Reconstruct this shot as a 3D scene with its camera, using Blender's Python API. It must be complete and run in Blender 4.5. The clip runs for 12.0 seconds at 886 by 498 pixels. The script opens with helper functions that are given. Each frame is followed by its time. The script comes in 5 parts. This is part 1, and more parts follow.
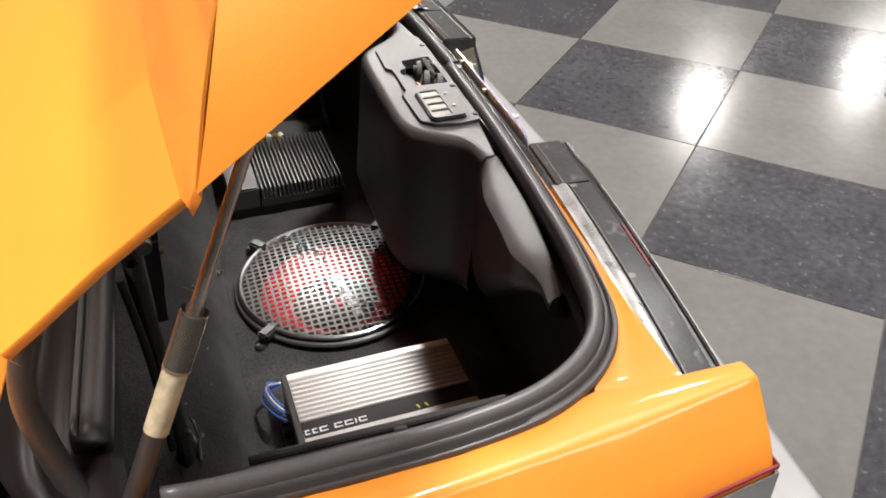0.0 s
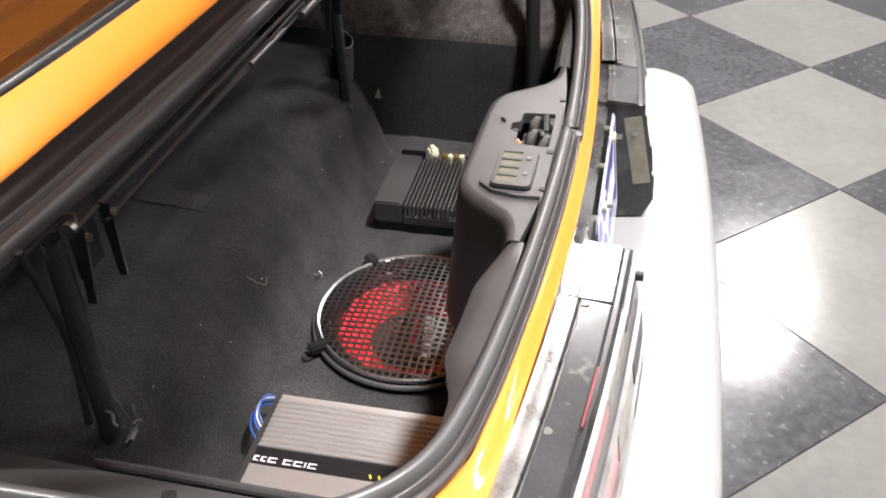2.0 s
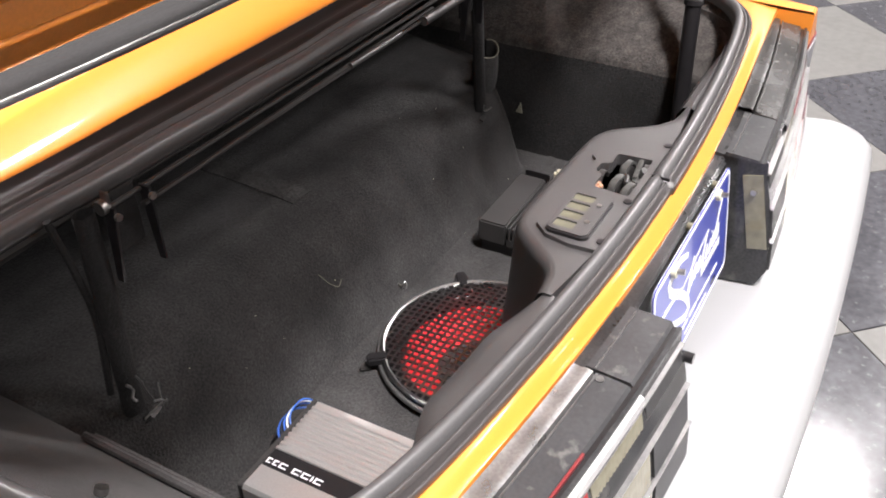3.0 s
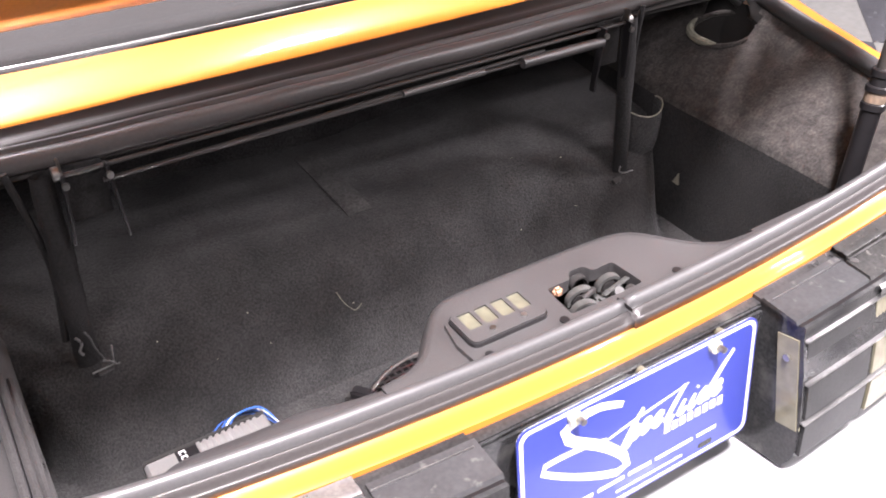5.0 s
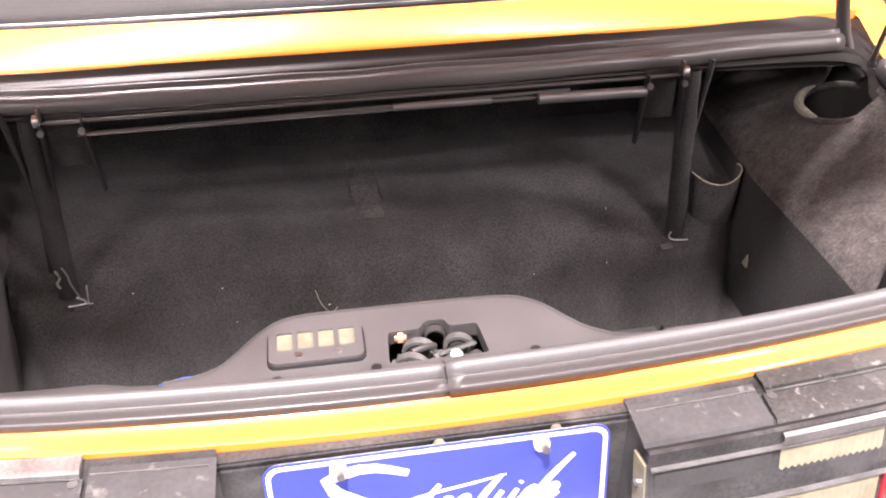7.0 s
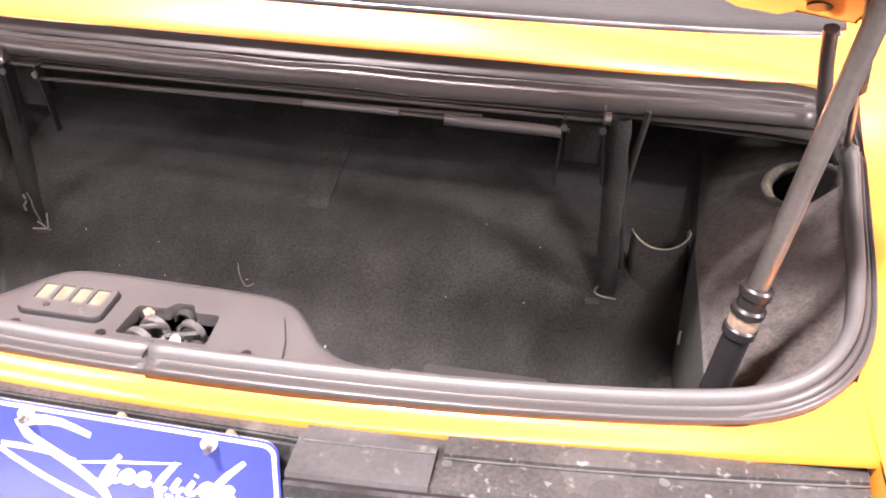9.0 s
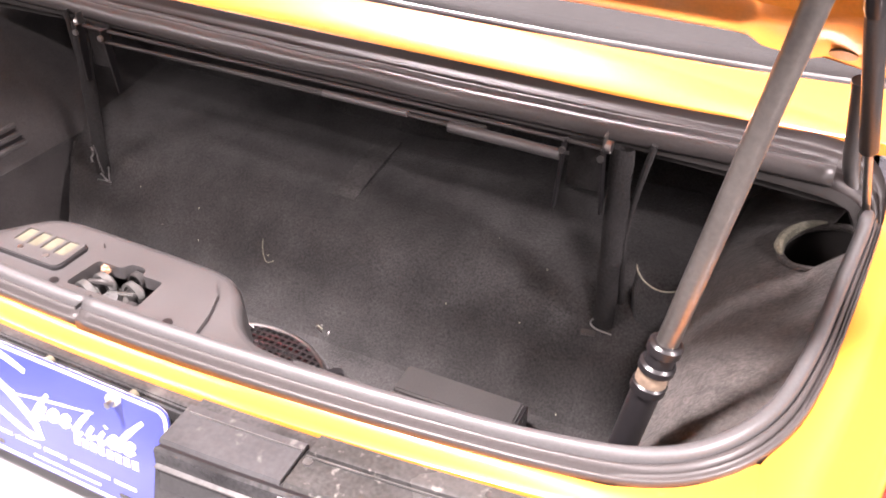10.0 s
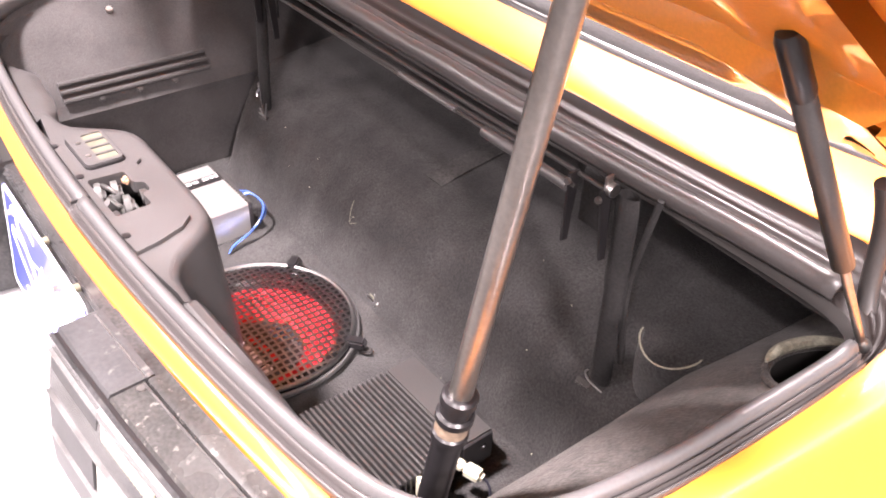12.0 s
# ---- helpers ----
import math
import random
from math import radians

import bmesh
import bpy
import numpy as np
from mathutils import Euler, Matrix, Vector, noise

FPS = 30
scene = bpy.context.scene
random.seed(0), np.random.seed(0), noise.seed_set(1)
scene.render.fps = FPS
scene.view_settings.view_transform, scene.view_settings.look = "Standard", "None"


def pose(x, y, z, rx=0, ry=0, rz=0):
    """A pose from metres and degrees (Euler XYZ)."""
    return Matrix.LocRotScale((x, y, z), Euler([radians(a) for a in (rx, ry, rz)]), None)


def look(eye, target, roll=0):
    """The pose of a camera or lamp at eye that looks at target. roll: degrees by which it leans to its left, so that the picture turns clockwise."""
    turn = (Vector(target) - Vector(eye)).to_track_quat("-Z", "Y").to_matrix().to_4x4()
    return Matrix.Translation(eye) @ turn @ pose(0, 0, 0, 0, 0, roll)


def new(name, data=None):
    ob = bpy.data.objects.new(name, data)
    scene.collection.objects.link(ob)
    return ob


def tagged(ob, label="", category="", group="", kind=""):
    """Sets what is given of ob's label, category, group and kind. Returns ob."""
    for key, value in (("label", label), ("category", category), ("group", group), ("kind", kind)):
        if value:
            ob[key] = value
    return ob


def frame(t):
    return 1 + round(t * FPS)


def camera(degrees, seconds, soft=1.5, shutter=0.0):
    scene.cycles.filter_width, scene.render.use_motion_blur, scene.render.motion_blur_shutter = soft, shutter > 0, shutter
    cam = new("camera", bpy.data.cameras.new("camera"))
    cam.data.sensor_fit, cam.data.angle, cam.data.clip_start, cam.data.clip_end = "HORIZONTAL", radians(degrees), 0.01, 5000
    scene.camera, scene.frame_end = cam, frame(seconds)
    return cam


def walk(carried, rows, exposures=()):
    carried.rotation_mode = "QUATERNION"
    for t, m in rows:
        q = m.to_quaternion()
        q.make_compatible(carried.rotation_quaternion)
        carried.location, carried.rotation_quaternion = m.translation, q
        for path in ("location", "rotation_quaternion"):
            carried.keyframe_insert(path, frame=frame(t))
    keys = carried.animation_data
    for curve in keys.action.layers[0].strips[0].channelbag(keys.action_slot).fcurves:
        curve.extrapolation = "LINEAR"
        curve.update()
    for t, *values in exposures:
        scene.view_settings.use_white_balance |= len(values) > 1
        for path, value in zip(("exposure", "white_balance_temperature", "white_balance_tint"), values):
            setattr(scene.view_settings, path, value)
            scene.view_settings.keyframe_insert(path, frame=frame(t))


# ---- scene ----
cam = camera(52.9, 12.0, 1.9)
PATH = [
    (0, (-1.124, 0.438, 1.407), (0.404, -0.065, 0.22), 0.1),
    (0.5, (-1.119, 0.33, 1.407), (0.46, 0.016, 0.221), 0.1),
    (1, (-1.099, 0.208, 1.406), (0.51, 0.109, 0.223), -0.2),
    (1.5, (-1.065, 0.09, 1.405), (0.548, 0.208, 0.229), -0.5),
    (2, (-1.018, -0.017, 1.402), (0.563, 0.347, 0.233), -0.8),
    (2.5, (-0.955, -0.105, 1.399), (0.551, 0.506, 0.233), -0.9),
    (3, (-0.883, -0.172, 1.396), (0.526, 0.639, 0.231), -0.9),
    (3.2, (-0.847, -0.199, 1.394), (0.522, 0.682, 0.232), -1.0),
    (4.8, (-0.522, -0.406, 1.403), (0.391, 0.938, 0.237), -0.7),
    (5, (-0.488, -0.426, 1.401), (0.37, 0.959, 0.242), -0.7),
    (5.5, (-0.395, -0.465, 1.399), (0.327, 1.001, 0.247), -0.7),
    (6, (-0.285, -0.495, 1.397), (0.291, 1.043, 0.256), -0.7),
    (6.5, (-0.187, -0.512, 1.394), (0.22, 1.08, 0.254), -0.5),
    (6.7, (-0.144, -0.519, 1.39), (0.201, 1.09, 0.253), -0.5),
    (8.3, (0.204, -0.546, 1.4), (0.135, 1.096, 0.26), -0.0),
    (8.5, (0.254, -0.536, 1.4), (0.134, 1.102, 0.259), 0.4),
    (9, (0.391, -0.506, 1.401), (0.087, 1.11, 0.262), 0.9),
    (9.5, (0.52, -0.464, 1.403), (0.014, 1.1, 0.263), 1.3),
    (10, (0.615, -0.423, 1.41), (-0.066, 1.068, 0.264), 1.8),
    (10.5, (0.706, -0.365, 1.415), (-0.161, 1.022, 0.264), 2.0),
    (11, (0.786, -0.292, 1.42), (-0.237, 0.975, 0.258), 2.1),
    (11.5, (0.849, -0.222, 1.423), (-0.296, 0.919, 0.245), 2.0),
    (12, (0.926, -0.145, 1.424), (-0.338, 0.854, 0.239), 2.2),
]
EXPOSURES = [(0.0, 0.12, 6600, 12), (1.5, 0.72, 6500, 13), (3.0, 0.85, 6400, 15), (5.0, 1.58, 6300, 22), (6.5, 1.88, 6600, 26), (8.5, 2.05, 6700, 28), (9.5, 2.0, 6700, 28), (12.0, 2.3, 6700, 28)]
walk(cam, [(t, look(eye, target, roll)) for t, eye, target, roll in PATH], EXPOSURES)

# ---- light ----
world = bpy.data.worlds.new("showroom_air")
world.use_nodes = True
world.node_tree.nodes["Background"].inputs[0].default_value = (1.0, 0.97, 0.93, 1)
world.node_tree.nodes["Background"].inputs[1].default_value = 0.05
scene.world = world


def ceiling_lamp_or_fill(x, y, watts, size, z=3.9, colour=(1.0, 0.975, 0.935)):
    data = bpy.data.lights.new("ceiling_lamp_or_fill", "AREA")
    data.shape, data.size, data.energy, data.color = "DISK", size, watts, colour
    ob = new("ceiling_lamp_or_fill", data)
    ob.location = (x, y, z)
    return ob


ceiling_lamp_or_fill(-0.35, -0.98, 185, 0.4)
ceiling_lamp_or_fill(2.4, -2.4, 45, 0.35)
ceiling_lamp_or_fill(1.0, 1.15, 60, 0.5)
# Unseen fill, added so the silver amplifier and grille catch a bright reflection.
ceiling_lamp_or_fill(4.1, -0.3, 105, 0.6)
ceiling_lamp_or_fill(-1.2, 1.6, 100, 0.5)
# Fill added to brighten the lid's skin; no fixture is known there.
ceiling_lamp_or_fill(-0.8, 2.4, 95, 0.6)
ceiling_lamp_or_fill(5.8, -1.35, 215, 0.5)
ceiling_lamp_or_fill(7.6, -5.9, 75, 0.5)
ceiling_lamp_or_fill(7.8, -8.6, 75, 0.5)
# Broad fill added to lift the dark interior, not a fixture of the showroom.
ceiling_lamp_or_fill(-4.2, -4.2, 150, 3.0, 4.4)


# ---- materials ----
def material(name, colour, rough=0.5, metal=0.0, grain=0.0, scale=200.0, bump=0.0, coat=0.0, coarse=0.0, coarse_scale=6.0, sheen=0.0, rough_var=0.0, per_object=0.0, dirt=0.0, dirt_colour=(0.3, 0.28, 0.25), dirt_scale=30.0):
    """A node material: colour varied at two scales, fine bump, dust specks."""
    m = bpy.data.materials.new(name)
    m.use_nodes = True
    nt = m.node_tree
    b = nt.nodes["Principled BSDF"]
    b.inputs["Roughness"].default_value, b.inputs["Metallic"].default_value = rough, metal
    b.inputs["Coat Weight"].default_value, b.inputs["Coat Roughness"].default_value = coat, 0.03
    b.inputs["Sheen Weight"].default_value, b.inputs["Sheen Roughness"].default_value = sheen, 0.5
    tc = nt.nodes.new("ShaderNodeTexCoord")

    def noise_node(s, detail=3.0):
        n = nt.nodes.new("ShaderNodeTexNoise")
        n.inputs["Scale"].default_value, n.inputs["Detail"].default_value = s, detail
        nt.links.new(tc.outputs["Object"], n.inputs["Vector"])
        return n

    def mix(kind, fac, a, c):
        x = nt.nodes.new("ShaderNodeMix")
        x.data_type, x.blend_type = "RGBA", kind
        for value, slot in ((fac, 0), (a, 6), (c, 7)):
            if hasattr(value, "is_linked"):
                nt.links.new(value, x.inputs[slot])
            else:
                x.inputs[slot].default_value = value
        return x.outputs[2]

    def ramp(src, lo, hi):
        r = nt.nodes.new("ShaderNodeMapRange")
        r.inputs["From Min"].default_value, r.inputs["From Max"].default_value = lo, hi
        nt.links.new(src, r.inputs["Value"])
        return r.outputs["Result"]

    c = (*colour, 1)
    fine = noise_node(scale)
    wide = noise_node(coarse_scale)
    dark = tuple(v * (1 - grain) for v in colour) + (1,)
    light = tuple(min(1, v * (1 + grain)) for v in colour) + (1,)
    out = mix("MIX", ramp(fine.outputs["Fac"], 0.3, 0.7), dark, light) if grain else None
    if coarse:
        a = (1 - coarse,) * 3 + (1,)
        d = (1 + coarse,) * 3 + (1,)
        out = mix("MULTIPLY", 1.0, out or c, mix("MIX", ramp(wide.outputs["Fac"], 0.3, 0.7), a, d))
    if per_object:
        info = nt.nodes.new("ShaderNodeObjectInfo")
        out = mix("MULTIPLY", 1.0, out or c, mix("MIX", info.outputs["Random"], (1 - per_object,) * 3 + (1,), (1 + per_object,) * 3 + (1,)))
    if dirt:
        spots = noise_node(dirt_scale, 6.0)
        fac = ramp(spots.outputs["Fac"], 0.62 - 0.12 * dirt, 0.72)
        out = mix("MIX", fac, out or c, (*dirt_colour, 1))
    if out is None:
        b.inputs["Base Color"].default_value = c
    else:
        nt.links.new(out, b.inputs["Base Color"])
    if rough_var:
        r = nt.nodes.new("ShaderNodeMapRange")
        r.inputs["To Min"].default_value, r.inputs["To Max"].default_value = max(0, rough - rough_var), min(1, rough + rough_var)
        nt.links.new(wide.outputs["Fac"], r.inputs["Value"])
        nt.links.new(r.outputs["Result"], b.inputs["Roughness"])
    if bump:
        bn = nt.nodes.new("ShaderNodeBump")
        bn.inputs["Strength"].default_value, bn.inputs["Distance"].default_value = min(1, bump), 0.002
        nt.links.new(fine.outputs["Fac"], bn.inputs["Height"])
        nt.links.new(bn.outputs["Normal"], b.inputs["Normal"])
    return m


PAINT = material("orange_paint", (0.74, 0.245, 0.028), 0.4, 0.0, grain=0.05, scale=900, coat=0.65, coarse=0.03, coarse_scale=3)
PAINT.node_tree.nodes["Principled BSDF"].inputs["Specular IOR Level"].default_value = 0.35
PAINT.node_tree.nodes["Principled BSDF"].inputs["Coat Roughness"].default_value = 0.07
PAINT_INNER = material("orange_inner_paint", (0.76, 0.265, 0.03), 0.4, 0.0, grain=0.06, scale=300, coat=0.5, coarse=0.08, coarse_scale=5)
GUTTER = material("black_brown_paint", (0.014, 0.0108, 0.01), 0.4, coarse=0.12, coarse_scale=15, rough_var=0.04)
GUTTER.node_tree.nodes["Principled BSDF"].inputs["Specular IOR Level"].default_value = 0.16
TUB = material("rough_tub_paint", (0.022, 0.02, 0.019), 0.95, coarse=0.3, coarse_scale=12)
CARPET = material("carpet", (0.031, 0.0298, 0.0298), 1.0, grain=0.5, scale=330, bump=0.8, coarse=0.35, coarse_scale=14, sheen=0.1)
# Dark carpet, coloured deeper than the floor's to put in the wall's shade.
LOWER_WALL = material("shade_darkened_wall_carpet", (0.021, 0.0203, 0.0203), 1.0, grain=0.4, scale=300, bump=0.7, coarse=0.3, coarse_scale=12)
LINING = material("mottled_lining", (0.048, 0.0425, 0.039), 1.0, grain=0.3, scale=240, bump=0.8, coarse=0.35, coarse_scale=60, sheen=0.1, dirt=0.25, dirt_colour=(0.034, 0.03, 0.028), dirt_scale=35)
STRAP = material("black_strap_carpet", (0.0115, 0.0108, 0.0108), 1.0, grain=0.4, scale=300, bump=0.7, coarse=0.3, coarse_scale=20)
PLASTIC = material("black_trim_plastic", (0.056, 0.0535, 0.054), 0.38, grain=0.15, scale=900, bump=0.25, coarse=0.12, coarse_scale=12, rough_var=0.1)
PLASTIC.node_tree.nodes["Principled BSDF"].inputs["Specular IOR Level"].default_value = 1.0
SIDE_PLASTIC = material("flocked_side_panel", (0.05, 0.047, 0.047), 0.95, grain=0.3, scale=600, bump=0.5, coarse=0.2, coarse_scale=14, sheen=0.05)
SIDE_PLASTIC.node_tree.nodes["Principled BSDF"].inputs["Specular IOR Level"].default_value = 0.3
AMP_BLACK = material("satin_black_aluminium", (0.095, 0.091, 0.09), 0.34, 0.6, grain=0.1, scale=500, bump=0.05, coarse=0.12)
RIB = material("dark_ribbed_rubber", (0.055, 0.05, 0.049), 0.36, grain=0.1, scale=300, bump=0.05, rough_var=0.02)
RUBBER = material("weatherstrip_rubber", (0.077, 0.075, 0.076), 0.4, grain=0.1, scale=300, bump=0.06, coarse=0.03, coarse_scale=9, rough_var=0.02)
RUBBER.node_tree.nodes["Principled BSDF"].inputs["Specular IOR Level"].default_value = 0.7
BLANK = material("dull_black_lamp_panel", (0.04, 0.04, 0.041), 0.42, grain=0.15, scale=250, bump=0.05, coarse=0.2, coarse_scale=20)
BLANK.node_tree.nodes["Principled BSDF"].inputs["Specular IOR Level"].default_value = 0.35
COVER = material("scuffed_black_gloss", (0.05, 0.05, 0.052), 0.18, 0.0, grain=0.1, scale=200, bump=0.05, coarse=0.15, coarse_scale=18, rough_var=0.05, dirt=0.05, dirt_colour=(0.12, 0.117, 0.112), dirt_scale=55)
LAMP_BLACK = material("dusty_black_plastic", (0.036, 0.036, 0.037), 0.13, grain=0.25, scale=250, bump=0.06, coarse=0.4, coarse_scale=14, rough_var=0.12, dirt=0.35, dirt_colour=(0.085, 0.083, 0.08), dirt_scale=22)
BODY_GREY = material("silver_grey_lower_paint", (0.3, 0.3, 0.31), 0.35, 0.4, grain=0.05, scale=700, coat=0.6, coarse=0.04)
MOULD_RED = material("dark_red_moulding", (0.16, 0.012, 0.014), 0.35, grain=0.1, scale=200)
STEEL = material("dull_steel", (0.42, 0.41, 0.4), 0.38, 1.0, grain=0.1, scale=300, coarse=0.2, coarse_scale=30, rough_var=0.15)
SILVER = material("brushed_aluminium", (0.7, 0.69, 0.68), 0.33, 0.8, grain=0.05, scale=500, bump=0.06, rough_var=0.06)
BLACK = material("black_gloss_plastic", (0.014, 0.013, 0.014), 0.3, grain=0.1, scale=200)
BLACK_METAL = material("black_anodised", (0.05, 0.047, 0.046), 0.42, 0.35, grain=0.1, scale=500, bump=0.05, coarse=0.12)
ALUMINIUM = material("dull_bright_metal", (0.36, 0.355, 0.35), 0.3, 0.75, grain=0.15, scale=300, coarse=0.3, coarse_scale=25, rough_var=0.12)
# Pale colour stands in for the ceiling mirrored in a chrome strip.
LENS_TRIM = material("reflection_bright_lens_trim", (0.6, 0.6, 0.6), 0.35, 0.35, grain=0.06, scale=300, coarse=0.1, coarse_scale=30)
DUSTY = material("dust_caked_black_plastic", (0.042, 0.041, 0.04), 0.25, grain=0.2, scale=250, bump=0.1, coarse=0.3, coarse_scale=14, rough_var=0.14, dirt=0.1, dirt_colour=(0.17, 0.163, 0.152), dirt_scale=90)
SATIN = material("dusty_satin_metal", (0.16, 0.157, 0.155), 0.34, 0.6, grain=0.15, scale=300, coarse=0.3, coarse_scale=20, rough_var=0.1)
WINDOW_CREAM = material("dull_cream_window", (0.13, 0.125, 0.09), 0.28, grain=0.1, scale=150, coarse=0.2, coarse_scale=60)
CREAM = material("aged_cream_lens", (0.21, 0.195, 0.135), 0.22, grain=0.08, scale=90, coarse=0.15, coarse_scale=40, coat=0.4, dirt=0.2, dirt_colour=(0.2, 0.175, 0.11))
RED_LENS = material("red_lens", (0.42, 0.015, 0.02), 0.18, coat=0.8, coarse=0.1, coarse_scale=30)
RED_CONE = material("red_cone", (0.72, 0.024, 0.034), 0.75, grain=0.08, scale=200)
CONE_GREY = material("grey_dust_cap", (0.055, 0.06, 0.062), 0.8, grain=0.1, scale=200)
WHITE = material("white_bumper_paint", (0.315, 0.316, 0.32), 0.35, coat=0.5, coarse=0.02, coarse_scale=4)
PLATE_BLUE = material("plate_blue", (0.04, 0.058, 0.34), 0.3, coat=0.4, coarse=0.05, coarse_scale=20)
INK = material("white_ink", (0.82, 0.82, 0.84), 0.4)
YELLOW_INK = material("yellow_green_ink", (0.6, 0.62, 0.05), 0.4)
WORN = material("worn_strap_cloth", (0.05, 0.048, 0.047), 1.0, grain=0.4, scale=260, bump=0.6, coarse=0.35, coarse_scale=30)
RING = material("dark_grey_ring", (0.075, 0.073, 0.073), 0.38, grain=0.1, scale=300)
VINYL = material("grey_black_vinyl", (0.026, 0.025, 0.025), 0.85, grain=0.2, scale=700, bump=0.5, coarse=0.1, coarse_scale=6)
VINYL.node_tree.nodes["Principled BSDF"].inputs["Specular IOR Level"].default_value = 0.12
BLUE_WIRE = material("blue_wire", (0.05, 0.16, 0.6), 0.4)
DARK_WIRE = material("dark_wire", (0.02, 0.02, 0.03), 0.5)
BRASS = material("brass_fitting", (0.6, 0.42, 0.12), 0.35, 0.9, grain=0.15, scale=300)
PLUG = material("cream_plug_plastic", (0.62, 0.6, 0.46), 0.45, grain=0.1, scale=120)
FELT = material("cream_felt", (0.24, 0.23, 0.18), 0.9, grain=0.25, scale=250, bump=0.6)
TAPE = material("masking_tape", (0.5, 0.44, 0.3), 0.6, grain=0.15, scale=150, bump=0.2, coarse=0.2, coarse_scale=40)
CLEAR = material("clear_sleeve", (0.5, 0.46, 0.4), 0.2)
CLEAR.node_tree.nodes["Principled BSDF"].inputs["Transmission Weight"].default_value = 0.9
TAN = material("tan_rubber", (0.5, 0.28, 0.18), 0.6)
TILE_DARK = material("dark_marbled_tile", (0.05, 0.05, 0.056), 0.17, grain=0.25, scale=40, coarse=0.15, coarse_scale=6, per_object=0.12, rough_var=0.07, dirt=0.1, dirt_colour=(0.105, 0.105, 0.108), dirt_scale=48)
TILE_LIGHT = material("light_marbled_tile", (0.143, 0.14, 0.134), 0.18, grain=0.07, scale=30, coarse=0.05, coarse_scale=5, per_object=0.04, rough_var=0.07)
GROUT = material("tile_joint", (0.12, 0.115, 0.11), 0.6, grain=0.2, scale=60)
WALL = material("showroom_wall_paint", (0.78, 0.77, 0.745), 0.8, grain=0.04, scale=60, bump=0.1, coarse=0.05, coarse_scale=1)
CEIL = material("ceiling_paint", (0.82, 0.81, 0.79), 0.9, grain=0.04, scale=40, bump=0.1, coarse=0.05, coarse_scale=1)


# ---- mesh helpers ----
def part(name, bm, mat, parent=None, label="", smooth=False, crease=38):
    """Links a bmesh as one mesh object, under a thing or a part."""
    bmesh.ops.recalc_face_normals(bm, faces=bm.faces)
    me = bpy.data.meshes.new(name)
    bm.to_mesh(me)
    bm.free()
    for m in mat if isinstance(mat, (list, tuple)) else (mat,):
        me.materials.append(m)
    if smooth:
        me.shade_smooth()
        try:
            me.set_sharp_from_angle(angle=radians(crease))
        except AttributeError:
            pass
    ob = new(name, me)
    if parent:
        ob.parent = parent
    return tagged(ob, label)


def thing(name, label, category, loc=(0, 0, 0), rz=0.0, group="", kind=""):
    ob = new(name)
    ob.matrix_basis = pose(*loc, 0, 0, rz)
    return tagged(ob, label, category, group, kind)


def spline(pts, n, closed=False):
    """n points evenly spaced on a smooth curve through pts."""
    p = [Vector(q) for q in pts]
    k = len(p)
    out = []
    for i in range(k if closed else k - 1):
        a, b, c, d = (p[(i + j) % k] if closed else p[min(max(i + j, 0), k - 1)] for j in (-1, 0, 1, 2))
        for s in range(16):
            t = s / 16
            out.append(0.5 * (2 * b + (c - a) * t + (2 * a - 5 * b + 4 * c - d) * t * t + (3 * b - a - 3 * c + d) * t ** 3))
    out.append(p[0].copy() if closed else p[-1].copy())
    length = [0.0]
    for a, b in zip(out, out[1:]):
        length.append(length[-1] + (b - a).length)
    res, j = [], 0
    for i in range(n):
        want = length[-1] * i / (n if closed else n - 1)
        while j < len(out) - 2 and length[j + 1] < want:
            j += 1
        gap = length[j + 1] - length[j]
        res.append(out[j].lerp(out[j + 1], (want - length[j]) / gap if gap else 0))
    return res


def loft(rows, bm=None, close_rows=False, close_cols=False, mat=0):
    """Faces between rows of points."""
    bm = bm or bmesh.new()
    v = [[bm.verts.new(p) for p in r] for r in rows]
    nr, nc = len(v), len(v[0])
    for i in range(nr if close_rows else nr - 1):
        for j in range(nc if close_cols else nc - 1):
            f = bm.faces.new((v[i][j], v[(i + 1) % nr][j], v[(i + 1) % nr][(j + 1) % nc], v[i][(j + 1) % nc]))
            f.material_index = mat
    return bm


def thick(bm, t):
    bmesh.ops.recalc_face_normals(bm, faces=bm.faces)
    bmesh.ops.solidify(bm, geom=bm.faces[:], thickness=t)
    return bm


def tube(pts, r, seg=10, bm=None, closed=False, caps=True):
    """A round bar along pts; r is one radius or one for each point."""
    bm = bm or bmesh.new()
    p = [Vector(q) for q in pts]
    rows, side = [], None
    for i, q in enumerate(p):
        t = (p[(i + 1) % len(p)] - p[i - 1]) if closed else (p[min(i + 1, len(p) - 1)] - p[max(i - 1, 0)])
        t.normalize()
        if side is None:
            side = t.cross(Vector((0, 0, 1)) if abs(t.z) < 0.9 else Vector((1, 0, 0)))
        side = (side - t * side.dot(t)).normalized()
        up = t.cross(side)
        rad = r[i] if isinstance(r, (list, tuple)) else r
        rows.append([q + rad * (math.cos(a) * side + math.sin(a) * up) for a in (2 * math.pi * k / seg for k in range(seg))])
    first = len(bm.verts)
    loft(rows, bm, close_rows=closed, close_cols=True)
    if caps and not closed:
        bm.verts.ensure_lookup_table()
        bm.faces.new(bm.verts[first:first + seg])
        bm.faces.new(bm.verts[len(bm.verts) - seg:])
    return bm


